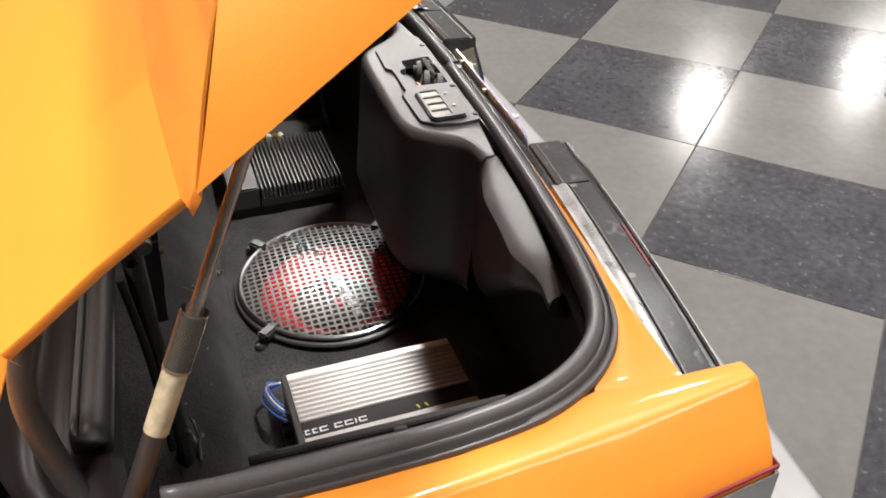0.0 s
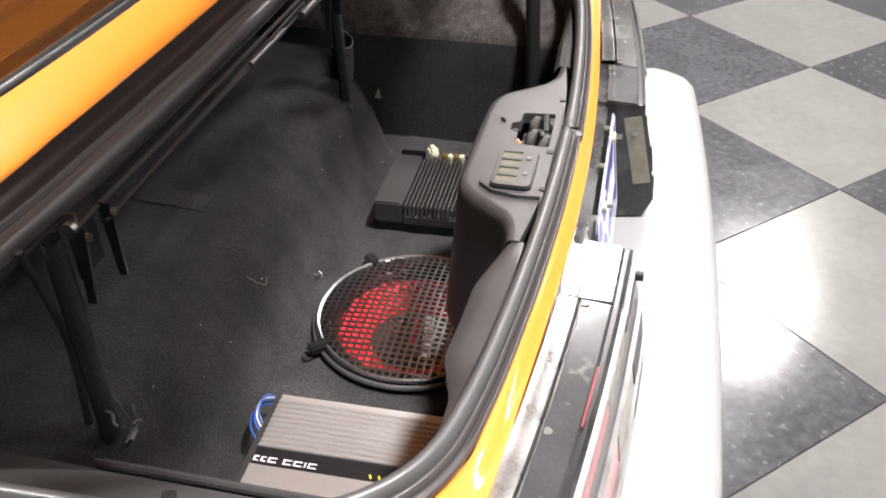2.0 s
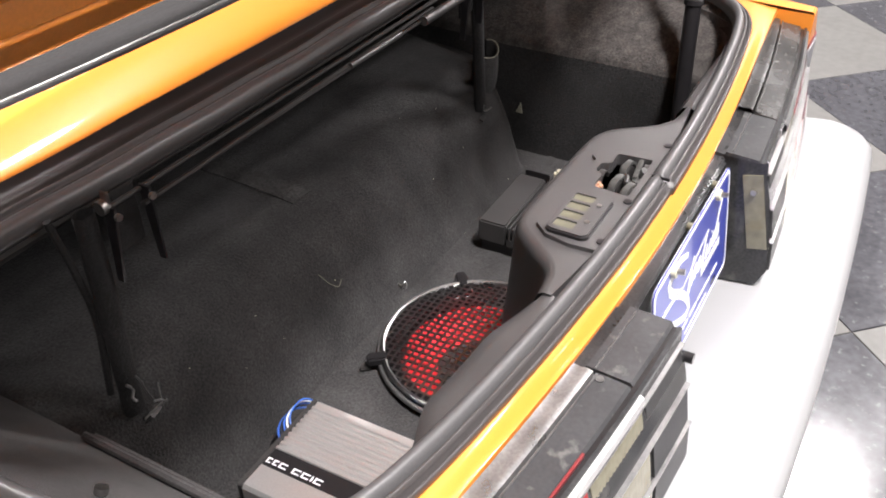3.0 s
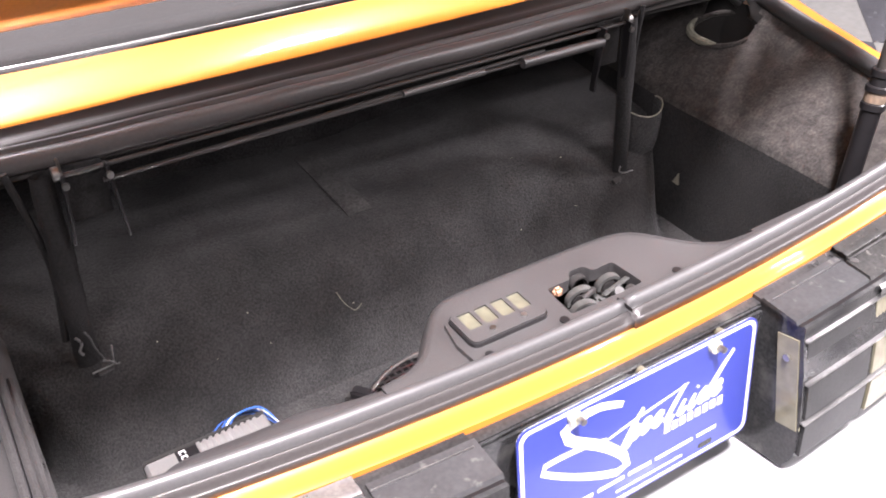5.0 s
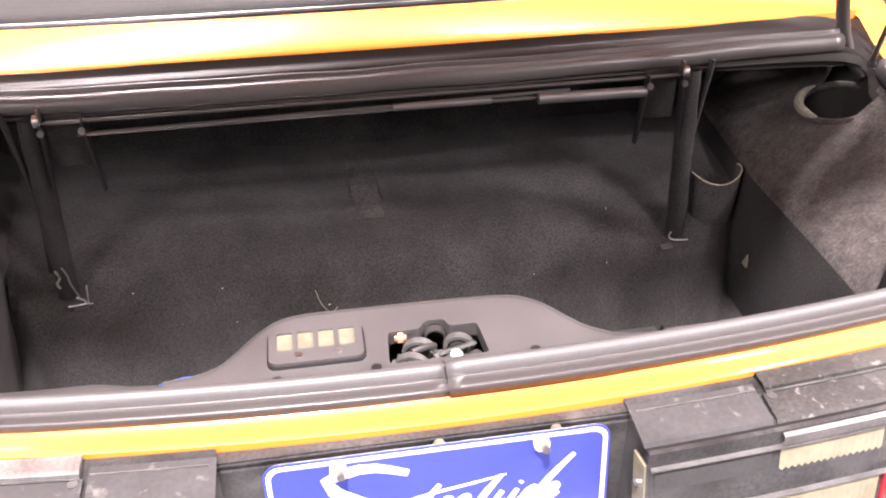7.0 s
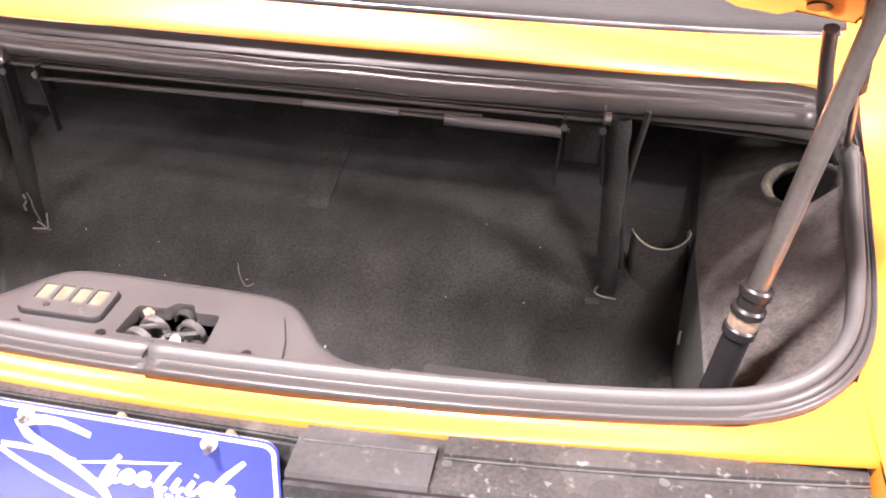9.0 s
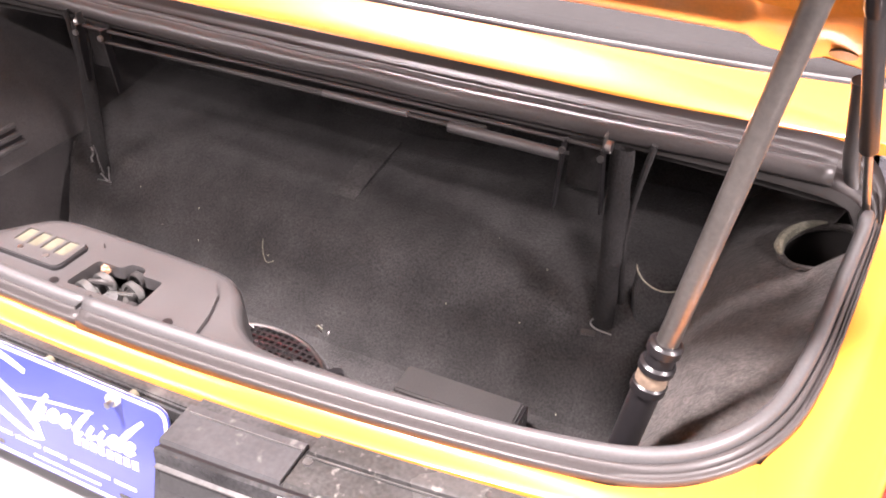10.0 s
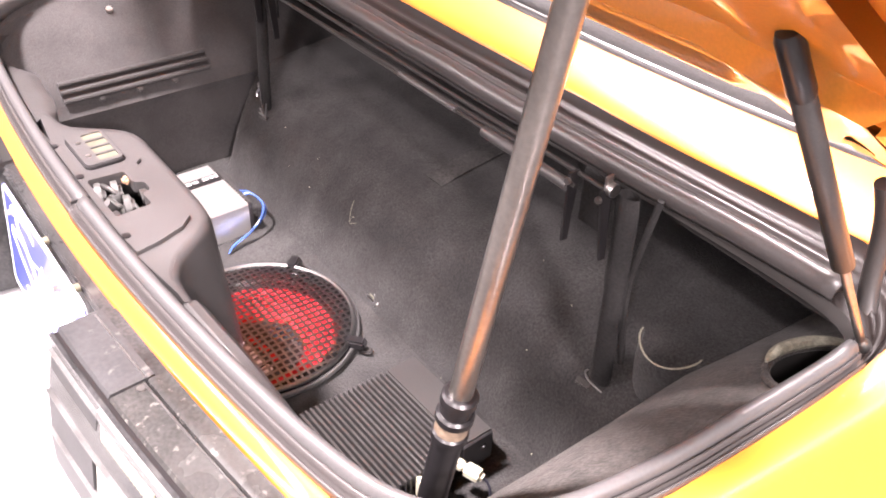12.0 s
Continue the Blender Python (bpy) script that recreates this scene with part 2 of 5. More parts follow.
def box(size, at=(0, 0, 0), bevel=0.0, bm=None, turn=None, seg=2):
    bm = bm or bmesh.new()
    m = Matrix.Translation(at) @ (turn or Matrix()) @ Matrix.Diagonal((*size, 1))
    made = bmesh.ops.create_cube(bm, size=1, matrix=m)["verts"]
    if bevel:
        bmesh.ops.bevel(bm, geom=list({e for v in made for e in v.link_edges}), offset=bevel, segments=seg, affect="EDGES", clamp_overlap=True)
    return bm


def disc(r, h, at=(0, 0, 0), seg=24, bm=None, r2=None, turn=None):
    bm = bm or bmesh.new()
    bmesh.ops.create_cone(bm, cap_ends=True, segments=seg, radius1=r, radius2=r if r2 is None else r2, depth=h, matrix=Matrix.Translation(at) @ (turn or Matrix()))
    return bm


def slab(outline, z0, z1, holes=(), bm=None, inset=0.0):
    """An upright-walled slab from a flat outline, with holes through it."""
    bm = bm or bmesh.new()
    for z in (z1, z0):
        edges = []
        for loop in (outline, *holes):
            vs = [bm.verts.new((x, y, z)) for x, y in loop]
            edges += [bm.edges.new((vs[i], vs[(i + 1) % len(vs)])) for i in range(len(vs))]
        bmesh.ops.triangle_fill(bm, edges=edges, use_beauty=True, use_dissolve=False)
    for loop in (outline, *holes):
        lo = [bm.verts.new((x, y, z0)) for x, y in loop]
        hi = [bm.verts.new((x, y, z1)) for x, y in loop]
        for i in range(len(lo)):
            j = (i + 1) % len(lo)
            bm.faces.new((lo[i], lo[j], hi[j], hi[i]))
    bmesh.ops.remove_doubles(bm, verts=bm.verts, dist=1e-5)
    return bm


def rounded(w, h, r, n=5, at=(0, 0)):
    """The outline of a rounded rectangle."""
    out = []
    for cx, cy, a0 in ((w / 2 - r, h / 2 - r, 0), (r - w / 2, h / 2 - r, 90), (r - w / 2, r - h / 2, 180), (w / 2 - r, r - h / 2, 270)):
        for k in range(n + 1):
            a = radians(a0 + 90 * k / n)
            out.append((at[0] + cx + r * math.cos(a), at[1] + cy + r * math.sin(a)))
    return out


def sweep(path, profile, inward, closed=True):
    """A profile (inward, up) carried along a path; inward gives the level direction at each point."""
    return loft([[p + d * u + Vector((0, 0, v)) for u, v in profile] for p, d in zip(path, inward)], close_rows=closed, close_cols=True)


def mirror(pts):
    return [Vector((-p[0], p[1], p[2])) for p in pts]

# ---- showroom ----
TILE = 0.6196
ORIGIN = Vector((1.3956, -1.5342, 0))
U = Vector((0.4429, 0.4333, 0)).normalized()
V = Vector((-U.y, U.x, 0))
floor = tagged(new("floor", None), "checkered floor of dark and light grey marbled tiles", "floor", kind="structure")
bm = box((26, 26, 0.1), (0, 0, -0.056))
part("screed", bm, GROUT, floor)


def tile_mesh(name, mat):
    bm = box((TILE - 0.003, TILE - 0.003, 0.006), (0, 0, -0.003), 0.0012, seg=1)
    me = bpy.data.meshes.new(name)
    bm.to_mesh(me)
    bm.free()
    me.materials.append(mat)
    return me


TURN_FLOOR = math.atan2(U.y, U.x)
tile_data = [tile_mesh("dark_tile", TILE_DARK), tile_mesh("light_tile", TILE_LIGHT)]
rest = bmesh.new()


def tile_place(i, j):
    return ORIGIN + U * (TILE * (i + 0.5)) + V * (TILE * (j + 0.5))


def showroom_shell():
    """Plain walls and ceiling that close the place."""
    names = (("wall_north", (26, 0.2, 4.6), (0, 13.1, 2.25)), ("wall_south", (26, 0.2, 4.6), (0, -13.1, 2.25)), ("wall_east", (0.2, 26, 4.6), (13.1, 0, 2.25)), ("wall_west", (0.2, 26, 4.6), (-13.1, 0, 2.25)))
    for name, size, at in names:
        tagged(part(name, box(size, at), WALL), "plain pale painted showroom wall", "wall", kind="structure")
    tagged(part("ceiling", box((26.4, 26.4, 0.2), (0, 0, 4.65)), CEIL), "plain pale showroom ceiling", "ceiling", kind="structure")


showroom_shell()

# ---- the car's body ----
car = thing("car", "orange coupe with open trunk, black-trimmed tail and white bumper", "car")


def rear_y(x):
    return 0.036 + 0.119 * x * x


def rear_z(x):
    return 0.838 + 0.031 * x * x


RIM_HALF = [(0, rear_y(0), rear_z(0)), (0.15, rear_y(0.15), rear_z(0.15)), (0.3, rear_y(0.3), rear_z(0.3)), (0.42, rear_y(0.42), rear_z(0.42)), (0.5, 0.066, 0.846),
            (0.56, 0.078, 0.848), (0.607, 0.102, 0.851), (0.645, 0.142, 0.854), (0.672, 0.2, 0.858), (0.688, 0.28, 0.865), (0.698, 0.37, 0.875), (0.705, 0.45, 0.885), (0.709, 0.52, 0.899),
            (0.703, 0.563, 0.914), (0.682, 0.59, 0.93), (0.63, 0.602, 0.939), (0.5, 0.59, 0.942), (0.3, 0.579, 0.945), (0.15, 0.575, 0.946), (0, 0.574, 0.946)]
WS_HALF = [(0, 0.05, 0.846), (0.15, 0.0527, 0.847), (0.3, 0.0607, 0.849), (0.42, 0.071, 0.852), (0.49, 0.08, 0.854), (0.55, 0.093, 0.856), (0.594, 0.116, 0.858), (0.63, 0.154, 0.861),
           (0.656, 0.208, 0.865), (0.672, 0.285, 0.871), (0.682, 0.37, 0.88), (0.69, 0.44, 0.889), (0.6945, 0.485, 0.8965), (0.693, 0.518, 0.905), (0.672, 0.533, 0.918), (0.62, 0.535, 0.926), (0.5, 0.535, 0.929), (0.3, 0.531, 0.93), (0.15, 0.528, 0.93), (0, 0.527, 0.93)]


def ring(half, n):
    """A closed loop from its right half, with the level direction to the inside at each point."""
    pts = spline(half + [(-x, y, z) for x, y, z in half[-2:0:-1]], n, closed=True)
    inward = []
    for i in range(n):
        t = pts[(i + 1) % n] - pts[i - 1]
        inward.append(Vector((-t.y, t.x, 0)).normalized())
    return pts, inward


rim, rim_in = ring(RIM_HALF, 240)
seal, seal_in = ring(WS_HALF, 240)

# gutter between the painted edge and the seal, each rim point joined to the seal point beside it
fine_seal, fine_in = ring(WS_HALF, 1200)
beside = [min(range(1200), key=lambda k, p=p: (fine_seal[k] - p).length_squared) for p in rim]
near_seal = [(fine_seal[k], fine_in[k]) for k in beside]
channel = ((0.12, -0.007), (0.28, -0.0095), (0.34, -0.005), (0.4, -0.0095), (0.62, -0.0115), (0.68, -0.0075), (0.74, -0.012))
bm = loft([rim] + [[p.lerp(q, a) + Vector((0, 0, dz)) for p, (q, d) in zip(rim, near_seal)] for a, dz in channel] + [[q + d * 0.004 - Vector((0, 0, 0.012)) for q, d in near_seal]], close_cols=True)
skirt = loft([[q + d * 0.004 - Vector((0, 0, 0.012)) for q, d in zip(seal, seal_in)], [q + d * 0.012 - Vector((0, 0, 0.04 if q.y < 0.5 else 0.022)) for q, d in zip(seal, seal_in)]], close_cols=True)
part("gutter_flange", skirt, TUB, car, "dull dark flange under the seal", True, 120)
part("trunk_gutter", bm, GUTTER, car, "black-brown painted gutter round the trunk opening", True, 120)

SEAL_PROFILE = [(-0.0135, -0.012), (-0.0135, -0.002), (-0.012, 0.0008), (-0.0105, -0.002), (-0.009, 0.002), (-0.0078, -0.0015), (-0.0062, 0.0052), (-0.0048, 0.0058), (-0.0036, 0.0005), (-0.0026, 0.0075), (0.0005, 0.0128), (0.004, 0.0138), (0.0078, 0.0126), (0.0105, 0.0092), (0.012, 0.002), (0.0115, -0.012)]
fine_rim = ring(RIM_HALF, 1200)[0]
start = next(i for i, p in enumerate(seal) if p.x > 0.012)
order = [(start + i) % len(seal) for i in range(len(seal) + 1)]
runs = [[]]
front_run = [(Vector((x, 0.527 + 0.03 * x * x, 0.929 + 0.01 * x * x)), Vector((0, -1, 0)), 1.0) for x in [0.648 - 1.296 * i / 90 for i in range(91)]]
for n, i in enumerate(order):
    step = 0.0032 * max(0.0, 1 - n / 30) if n < len(seal) else 0.0
    p = seal[i] + Vector((0, -step * 0.6, step))
    if p.y > 0.512:
        if runs[-1]:
            runs.append([])
    else:
        runs[-1].append((p, seal_in[i], min(1.45, max(0.75, min((q - seal[i]).length for q in fine_rim) / 0.0148))))


FRONT_PROFILE = [(-0.0135, -0.014), (-0.0135, 0.0), (-0.0125, 0.0062), (-0.0105, 0.0078), (-0.0085, 0.0062), (-0.0075, 0.002), (-0.006, 0.0045), (-0.0045, 0.0015), (-0.003, 0.003), (0.002, 0.0035), (0.0075, 0.0002), (0.0115, -0.0065), (0.0125, -0.014), (0.0105, -0.0185), (0.0075, -0.0175), (0.0065, -0.012)]


def seal_run(run, bm, profile=SEAL_PROFILE, wave=0.0):
    """One length of seal with closed ends: dark ribs outside, a grey bulb inside."""
    rows = [[p + d * (u * wide if u < -0.006 else u) + Vector((0, 0, v + wave * noise.noise((p.x * 7, u * 20, 3)))) for u, v in profile] for p, d, wide in run]
    vs = [[bm.verts.new(q) for q in row] for row in rows]
    m = len(SEAL_PROFILE)
    for r0, r1 in zip(vs, vs[1:]):
        for k in range(m):
            f = bm.faces.new((r0[k], r1[k], r1[(k + 1) % m], r0[(k + 1) % m]))
            f.material_index = 1 if k < 8 else 0
    for row in (vs[0], vs[-1]):
        bm.faces.new(row)
    return bm


bm = bmesh.new()
for run in runs:
    if run:
        seal_run(run, bm)
weatherstrip = part("weatherstrip", bm, (RUBBER, RIB), car, "ribbed black rubber weatherstrip round the trunk opening", True, 120)
part("front_seal", seal_run(front_run, bmesh.new(), FRONT_PROFILE, 0.004), (RIB, RIB), car, "grey-black rubber strip with cut ends", True, 120)
# butt joint of the strip beside the latch
bm = bmesh.new()
box((0.0009, 0.022, 0.004), (0.0125, 0.05, 0.857), 0.0002, bm)
part("strip_joint", bm, BLACK, weatherstrip)


def strip_rows():
    """Rows across the painted rear edge, from the gutter to the lamps; it widens towards the corners."""
    edge = spline([(0, rear_y(0), rear_z(0)), (0.25, rear_y(0.25), rear_z(0.25)), (0.5, 0.066, 0.846), (0.56, 0.078, 0.848), (0.607, 0.102, 0.851), (0.646, 0.143, 0.854)], 60)
    rows = []
    for a, lift, drop in ((0.0, 0, 0), (0.15, 0.0014, 0), (0.4, 0.0016, 0), (0.7, 0.0004, 0), (0.9, -0.0005, 0), (1.0, 0, 0), (1.02, 0, 0.004), (1.02, 0, 0.008)):
        row = []
        for p in edge:
            b = max(0.0, (p.y - 0.066) / 0.077)
            x = p.x if p.x < 0.5 else 0.5 + 0.152 * min(1, ((p.x - 0.5) + (p.y - 0.066)) / 0.223)
            low = Vector((x, 0.021 + 0.129 * x * x - 0.102 * x ** 4, 0.821 + 0.056 * x * x + 0.002 * b))
            q = p.lerp(low, a)
            row.append(Vector((q.x, q.y, q.z + lift - drop)))
        row.append(row[-1] + Vector((0.012, 0.0, -0.003)))
        rows.append(mirror(row[:0:-1]) + row)
    return rows


part("rear_edge_strip", loft(strip_rows()), PAINT, car, "narrow glossy orange painted rear edge", True)


def rim_x(y):
    """Half width of the opening's painted edge at y, past the rear corner."""
    pts = [(0.066, 0.5), (0.078, 0.56), (0.102, 0.607), (0.142, 0.645), (0.2, 0.672), (0.28, 0.688), (0.37, 0.698), (0.45, 0.705), (0.52, 0.709), (0.9, 0.712)]
    return float(np.interp(y, [p[0] for p in pts], [p[1] for p in pts]))


def rim_z(y):
    return float(np.interp(y, [0.0, 0.066, 0.142, 0.2, 0.28, 0.37, 0.45, 0.52, 0.563, 0.6, 0.7, 1.4], [0.847, 0.846, 0.854, 0.858, 0.865, 0.875, 0.885, 0.899, 0.914, 0.93, 0.945, 0.97]))


def quarter_panel(side):
    ys = [-0.004, 0.0, 0.01, 0.03, 0.062, 0.1, 0.142, 0.17, 0.2, 0.24, 0.28, 0.33, 0.37, 0.42, 0.46, 0.5, 0.53, 0.56, 0.6, 0.66, 0.75, 0.9, 1.1, 1.4]
    table = [(0, 0, 0), (0.3, 0, 0.002), (0.7, 0, 0.003), (0.9, 0, 0.001), (1, 0, -0.003), (1, 0.008, -0.012), (1, 0.03, -0.04), (1, 0.042, -0.06), (1, 0.048, -0.08), (1, 0.052, -0.2), (1, 0.052, -0.35)]
    rows = []
    for y in ys:
        inner = 0.652 if y < 0.142 else max(0.648, rim_x(y))
        outer = max(inner + 0.018, 0.678 + 0.15 * min(y, 0.9))
        level = float(np.interp(y, [-0.004, 0.0, 0.142], [0.846, 0.85, 0.854])) if y < 0.142 else rim_z(y)
        rows.append([(side * (inner + a * (outer - inner) + extra), y, level + dz) for a, extra, dz in table])
    bm = loft(rows)
    bm.verts.ensure_lookup_table()
    n = len(table)
    tail = [bm.verts[i] for i in range(n)]
    low = [bm.verts.new((side * 0.652, -0.004, 0.5))]
    bm.faces.new(tail + low)
    inner_rows = [bm.verts.new((side * 0.652, 0.062, 0.5)), bm.verts.new((side * 0.652, 0.062, 0.846))]
    bm.faces.new((tail[0], low[0], inner_rows[0], inner_rows[1]))
    panel = part("quarter_panel", bm, PAINT, car, "glossy orange rear quarter panel", True)
    # dark red stripe round the panel's end, grey paint below it
    bm = bmesh.new()
    box((0.068, 0.002, 0.007), (side * 0.692, -0.0045, 0.788), 0.0006, bm)
    path = [(side * (0.678 + 0.15 * min(y, 0.9) + 0.047), y, 0.788 + 0.02 * min(y, 0.9)) for y in ys]
    tube(path, 0.0022, 6, bm)
    part("end_moulding", bm, MOULD_RED, panel, "thin dark red pinstripe moulding")
    rows = [[(side * (0.678 + 0.15 * min(y, 0.9) + o), y, z) for o, z in ((0.0495, 0.781), (0.055, 0.7), (0.0555, 0.6), (0.05, 0.48))] for y in ys]
    bm = loft(rows)
    part("lower_side", thick(bm, 0.002), BODY_GREY, panel, "grey lower side paint", True)
    part("lower_end", box((0.072, 0.003, 0.28), (side * 0.691, -0.0055, 0.642), 0.001), BODY_GREY, panel, "grey lower end")


for side in (-1, 1):
    quarter_panel(side)


def front_deck():
    """The painted panel ahead of the opening, its trim and the vinyl behind it."""
    xs = [-0.72 + 1.44 * i / 72 for i in range(73)]
    def f2(x):
        return 0.574 + 0.046 * x * x + 0.071 * x ** 4, 0.946 - 0.015 * x * x
    def f3(x):
        return 0.645 + 0.183 * x * x + 0.116 * x ** 4, 0.976 - 0.061 * x * x
    rows = []
    for a, lift in ((-0.03, -0.012), (0.0, 0.0), (0.03, 0.002), (0.25, 0.004), (0.5, 0.0055), (0.75, 0.004), (1.0, 0.0)):
        rows.append([(x, f2(x)[0] + a * (f3(x)[0] - f2(x)[0]), f2(x)[1] + a * (f3(x)[1] - f2(x)[1]) + lift) for x in xs])
    part("deck_panel", loft(rows), PAINT, car, "glossy orange deck panel ahead of the trunk", True)
    path = [Vector((x, f3(x)[0] + 0.008, f3(x)[1] + 0.001)) for x in xs]
    part("deck_trim", tube(path, 0.003, 8), SATIN, car, "thin bright trim strip along the vinyl", True)
    path = [Vector((x, f3(x)[0] + 0.0, f3(x)[1] - 0.001)) for x in xs]
    part("trim_gasket", tube(path, 0.004, 6), BLACK, car, "", True)
    rows = []
    for dy, dz in ((0.008, -0.01), (0.014, 0.006), (0.022, 0.011), (0.034, 0.0125), (0.042, 0.0085), (0.05, 0.008), (0.1, 0.0145), (0.25, 0.03), (0.5, 0.06), (0.7, 0.1)):
        rows.append([(x, f3(x)[0] + dy, f3(x)[1] + dz + 0.01 * (1 - (x / 0.72) ** 2) * min(1, dy / 0.2)) for x in xs])
    part("vinyl_top", loft(rows), VINYL, car, "padded grey-black vinyl top with rolled seam", True)


front_deck()


# ---- tail: panel, lamps, bumper ----
def lamp_rear_y(x):
    return -0.05 + 0.12 * x * x


def tail_panel():
    xs = [-0.66 + 1.32 * i / 60 for i in range(61)]
    rows = [[(x, rear_y(x) + dy, rear_z(x) - 0.02 + dz) for x in xs] for dy, dz in ((0.004, 0.0), (0.002, -0.02), (0.0, -0.06), (0.004, -0.3))]
    part("tail_panel", loft(rows), LAMP_BLACK, car, "black rear panel behind the plate", True)
    # bracket that the plate is bolted to, with a worn upper lip
    bm = box((0.41, 0.008, 0.15), (-0.012, 0.012, 0.735), 0.003)
    box((0.405, 0.02, 0.006), (-0.012, 0.02, 0.812), 0.002, bm)
    part("plate_bracket", bm, LAMP_BLACK, car, "dusty black plate bracket")
    for x in (0.0, 0.105):
        part("bracket_clip", disc(0.005, 0.008, (x, 0.004, 0.811), 12, turn=pose(0, 0, 0, 90)), WINDOW_CREAM, car, "small dull metal clip", True)


tail_panel()


def tail_lamp(side):
    """One lamp: black housing with three rows, cover plates, clear and red lenses."""
    lamp = new("tail_lamp")
    lamp.parent = car
    tagged(lamp, "blocky tail lamp with dusty black top and three ribbed rows")
    def rows_at(x, pts):
        return [(side * x, (rear_y(x) - 0.016 if q == "f" else lamp_rear_y(x)) + dy, z + 0.006 * (x - 0.2)) for q, dy, z in pts]
    x_in = 0.19 if side < 0 else 0.172
    xs = [x_in + (0.65 - x_in) * i / 24 for i in range(25)]
    body = [("f", 0.012, 0.805), ("f", 0.004, 0.82), ("r", 0.0115, 0.8175), ("r", 0.0068, 0.8175), ("r", 0.006, 0.8205), ("r", 0.002, 0.8195), ("r", 0.001, 0.803), ("r", -0.009, 0.768), ("r", -0.019, 0.715), ("r", -0.025, 0.658), ("r", -0.014, 0.633), ("f", 0.0, 0.622)]
    bm = loft([rows_at(x, body) for x in xs], close_cols=True)
    bm.verts.ensure_lookup_table()
    n = len(body)
    bm.faces.new(bm.verts[:n])
    bm.faces.new(bm.verts[len(bm.verts) - n:])
    part("housing", bm, LAMP_BLACK, lamp, "", True)
    # cover plates on top, met by a raised seam
    for x0, x1, name in ((x_in - 0.002, 0.291, "inner_cover"), (0.295, 0.648, "outer_cover")):
        seg = [x0 + (x1 - x0) * i / 12 for i in range(13)]
        bm = loft([rows_at(x, [("f", (-0.012 if x0 < 0.2 else -0.0255), 0.8195), ("f", (-0.013 if x0 < 0.2 else -0.026), 0.8245), ("r", 0.014, 0.822), ("r", 0.011, 0.818)]) for x in seg], close_cols=True)
        bm.verts.ensure_lookup_table()
        bm.faces.new(bm.verts[:4])
        bm.faces.new(bm.verts[len(bm.verts) - 4:])
        part(name, bm, DUSTY if side > 0 and name == "outer_cover" else COVER, lamp, "dusty scuffed black cover plate", True)
    for x in (0.29, 0.47):
        y = (rear_y(x) - 0.03 + lamp_rear_y(x)) / 2 + 0.012
        part("cover_screw", disc(0.0045, 0.003, (side * x + side * 0.012, y, 0.8245), 12), SATIN, lamp, "", True)
    seam = [rows_at(x_in + 0.004 + (0.286 - x_in) * i / 10, [("f", -0.0215, 0.8247)])[0] for i in range(11)]
    part("cover_seam", tube(seam, 0.0009, 6), SATIN, lamp, "thin bright seam", True)
    seg = [x_in + (0.646 - x_in) * i / 20 for i in range(21)]
    bm = loft([rows_at(x, [("r", 0.0112, 0.8184), ("r", 0.0065, 0.8184), ("r", 0.0065, 0.8172), ("r", 0.0112, 0.8172)]) for x in seg], close_cols=True)
    part("groove", bm, BLACK, lamp, "dark groove behind the lip")
    # bright strip above the lenses; one lamp's colour holds the ceiling's reflection
    seg = [0.296 + 0.352 * i / 12 for i in range(13)]
    bm = loft([rows_at(x, [("r", 0.010, 0.8175), ("r", 0.004, 0.8185), ("r", -0.002, 0.815), ("r", -0.003, 0.806), ("r", 0.004, 0.805)]) for x in seg], close_cols=True)
    part("bright_strip", bm, LENS_TRIM if side < 0 else SATIN, lamp, "bright metal strip", True)
    seg = [0.298 + 0.35 * i / 14 for i in range(15)]
    bm = loft([rows_at(x, [("f", -0.002, 0.8205), ("f", -0.003, 0.829), ("f", -0.011, 0.8275), ("f", -0.017, 0.8292), ("f", -0.0225, 0.8275), ("f", -0.024, 0.8205)]) for x in seg], close_cols=True)
    bm.verts.ensure_lookup_table()
    bm.faces.new(bm.verts[len(bm.verts) - 6:])
    part("metal_moulding", bm, ALUMINIUM if side < 0 else DUSTY, lamp, "wavy dull metal moulding" if side < 0 else "dust-caked dark moulding", True)
    bm = tube([rows_at(x, [("f", -0.0265, 0.8262)])[0] for x in seg], 0.0011, 6)
    part("cover_line", bm, SATIN, lamp, "thin bright line", True)
    seg = [0.39 + 0.08 * i / 8 for i in range(9)]
    bm = loft([rows_at(x, [("r", 0.0128, 0.8226), ("r", 0.0104, 0.8224), ("r", 0.0104, 0.8185), ("r", 0.0128, 0.8185)]) for x in seg], close_cols=True)
    if side < 0:
        part("red_lens_edge", bm, MOULD_RED, lamp, "red edge of the lens")
    else:
        bm.free()
    # lens blocks in three rows, ribbed upright
    for k, (z1, z0) in enumerate(((0.801, 0.757), (0.752, 0.707), (0.702, 0.656))):
        for x0, x1, mat, name in ((x_in + 0.006, 0.287, BLANK, "blank_panel"), (0.296, 0.40, CREAM, "reversing_lens"), (0.406, 0.645, RED_LENS, "red_lens")):
            cells = 12 if mat is BLANK else int((x1 - x0) / 0.0065)
            rows = []
            for i in range(cells * 2 + 1):
                x = x0 + (x1 - x0) * i / (cells * 2)
                rib = -0.0002 * (i % 2) if mat is not BLANK else 0.0
                a, e = ((0.003, -0.007), (-0.011, -0.019), (-0.020, -0.025))[k]
                rows.append(rows_at(x, [("r", a + 0.004, z1), ("r", a - 0.0045 + rib, z1 - 0.002), ("r", e - 0.004 + rib + 0.001, z0 + 0.002), ("r", e + 0.005, z0)]))
            bm = loft(rows, close_cols=True)
            bm.verts.ensure_lookup_table()
            bm.faces.new(bm.verts[:4])
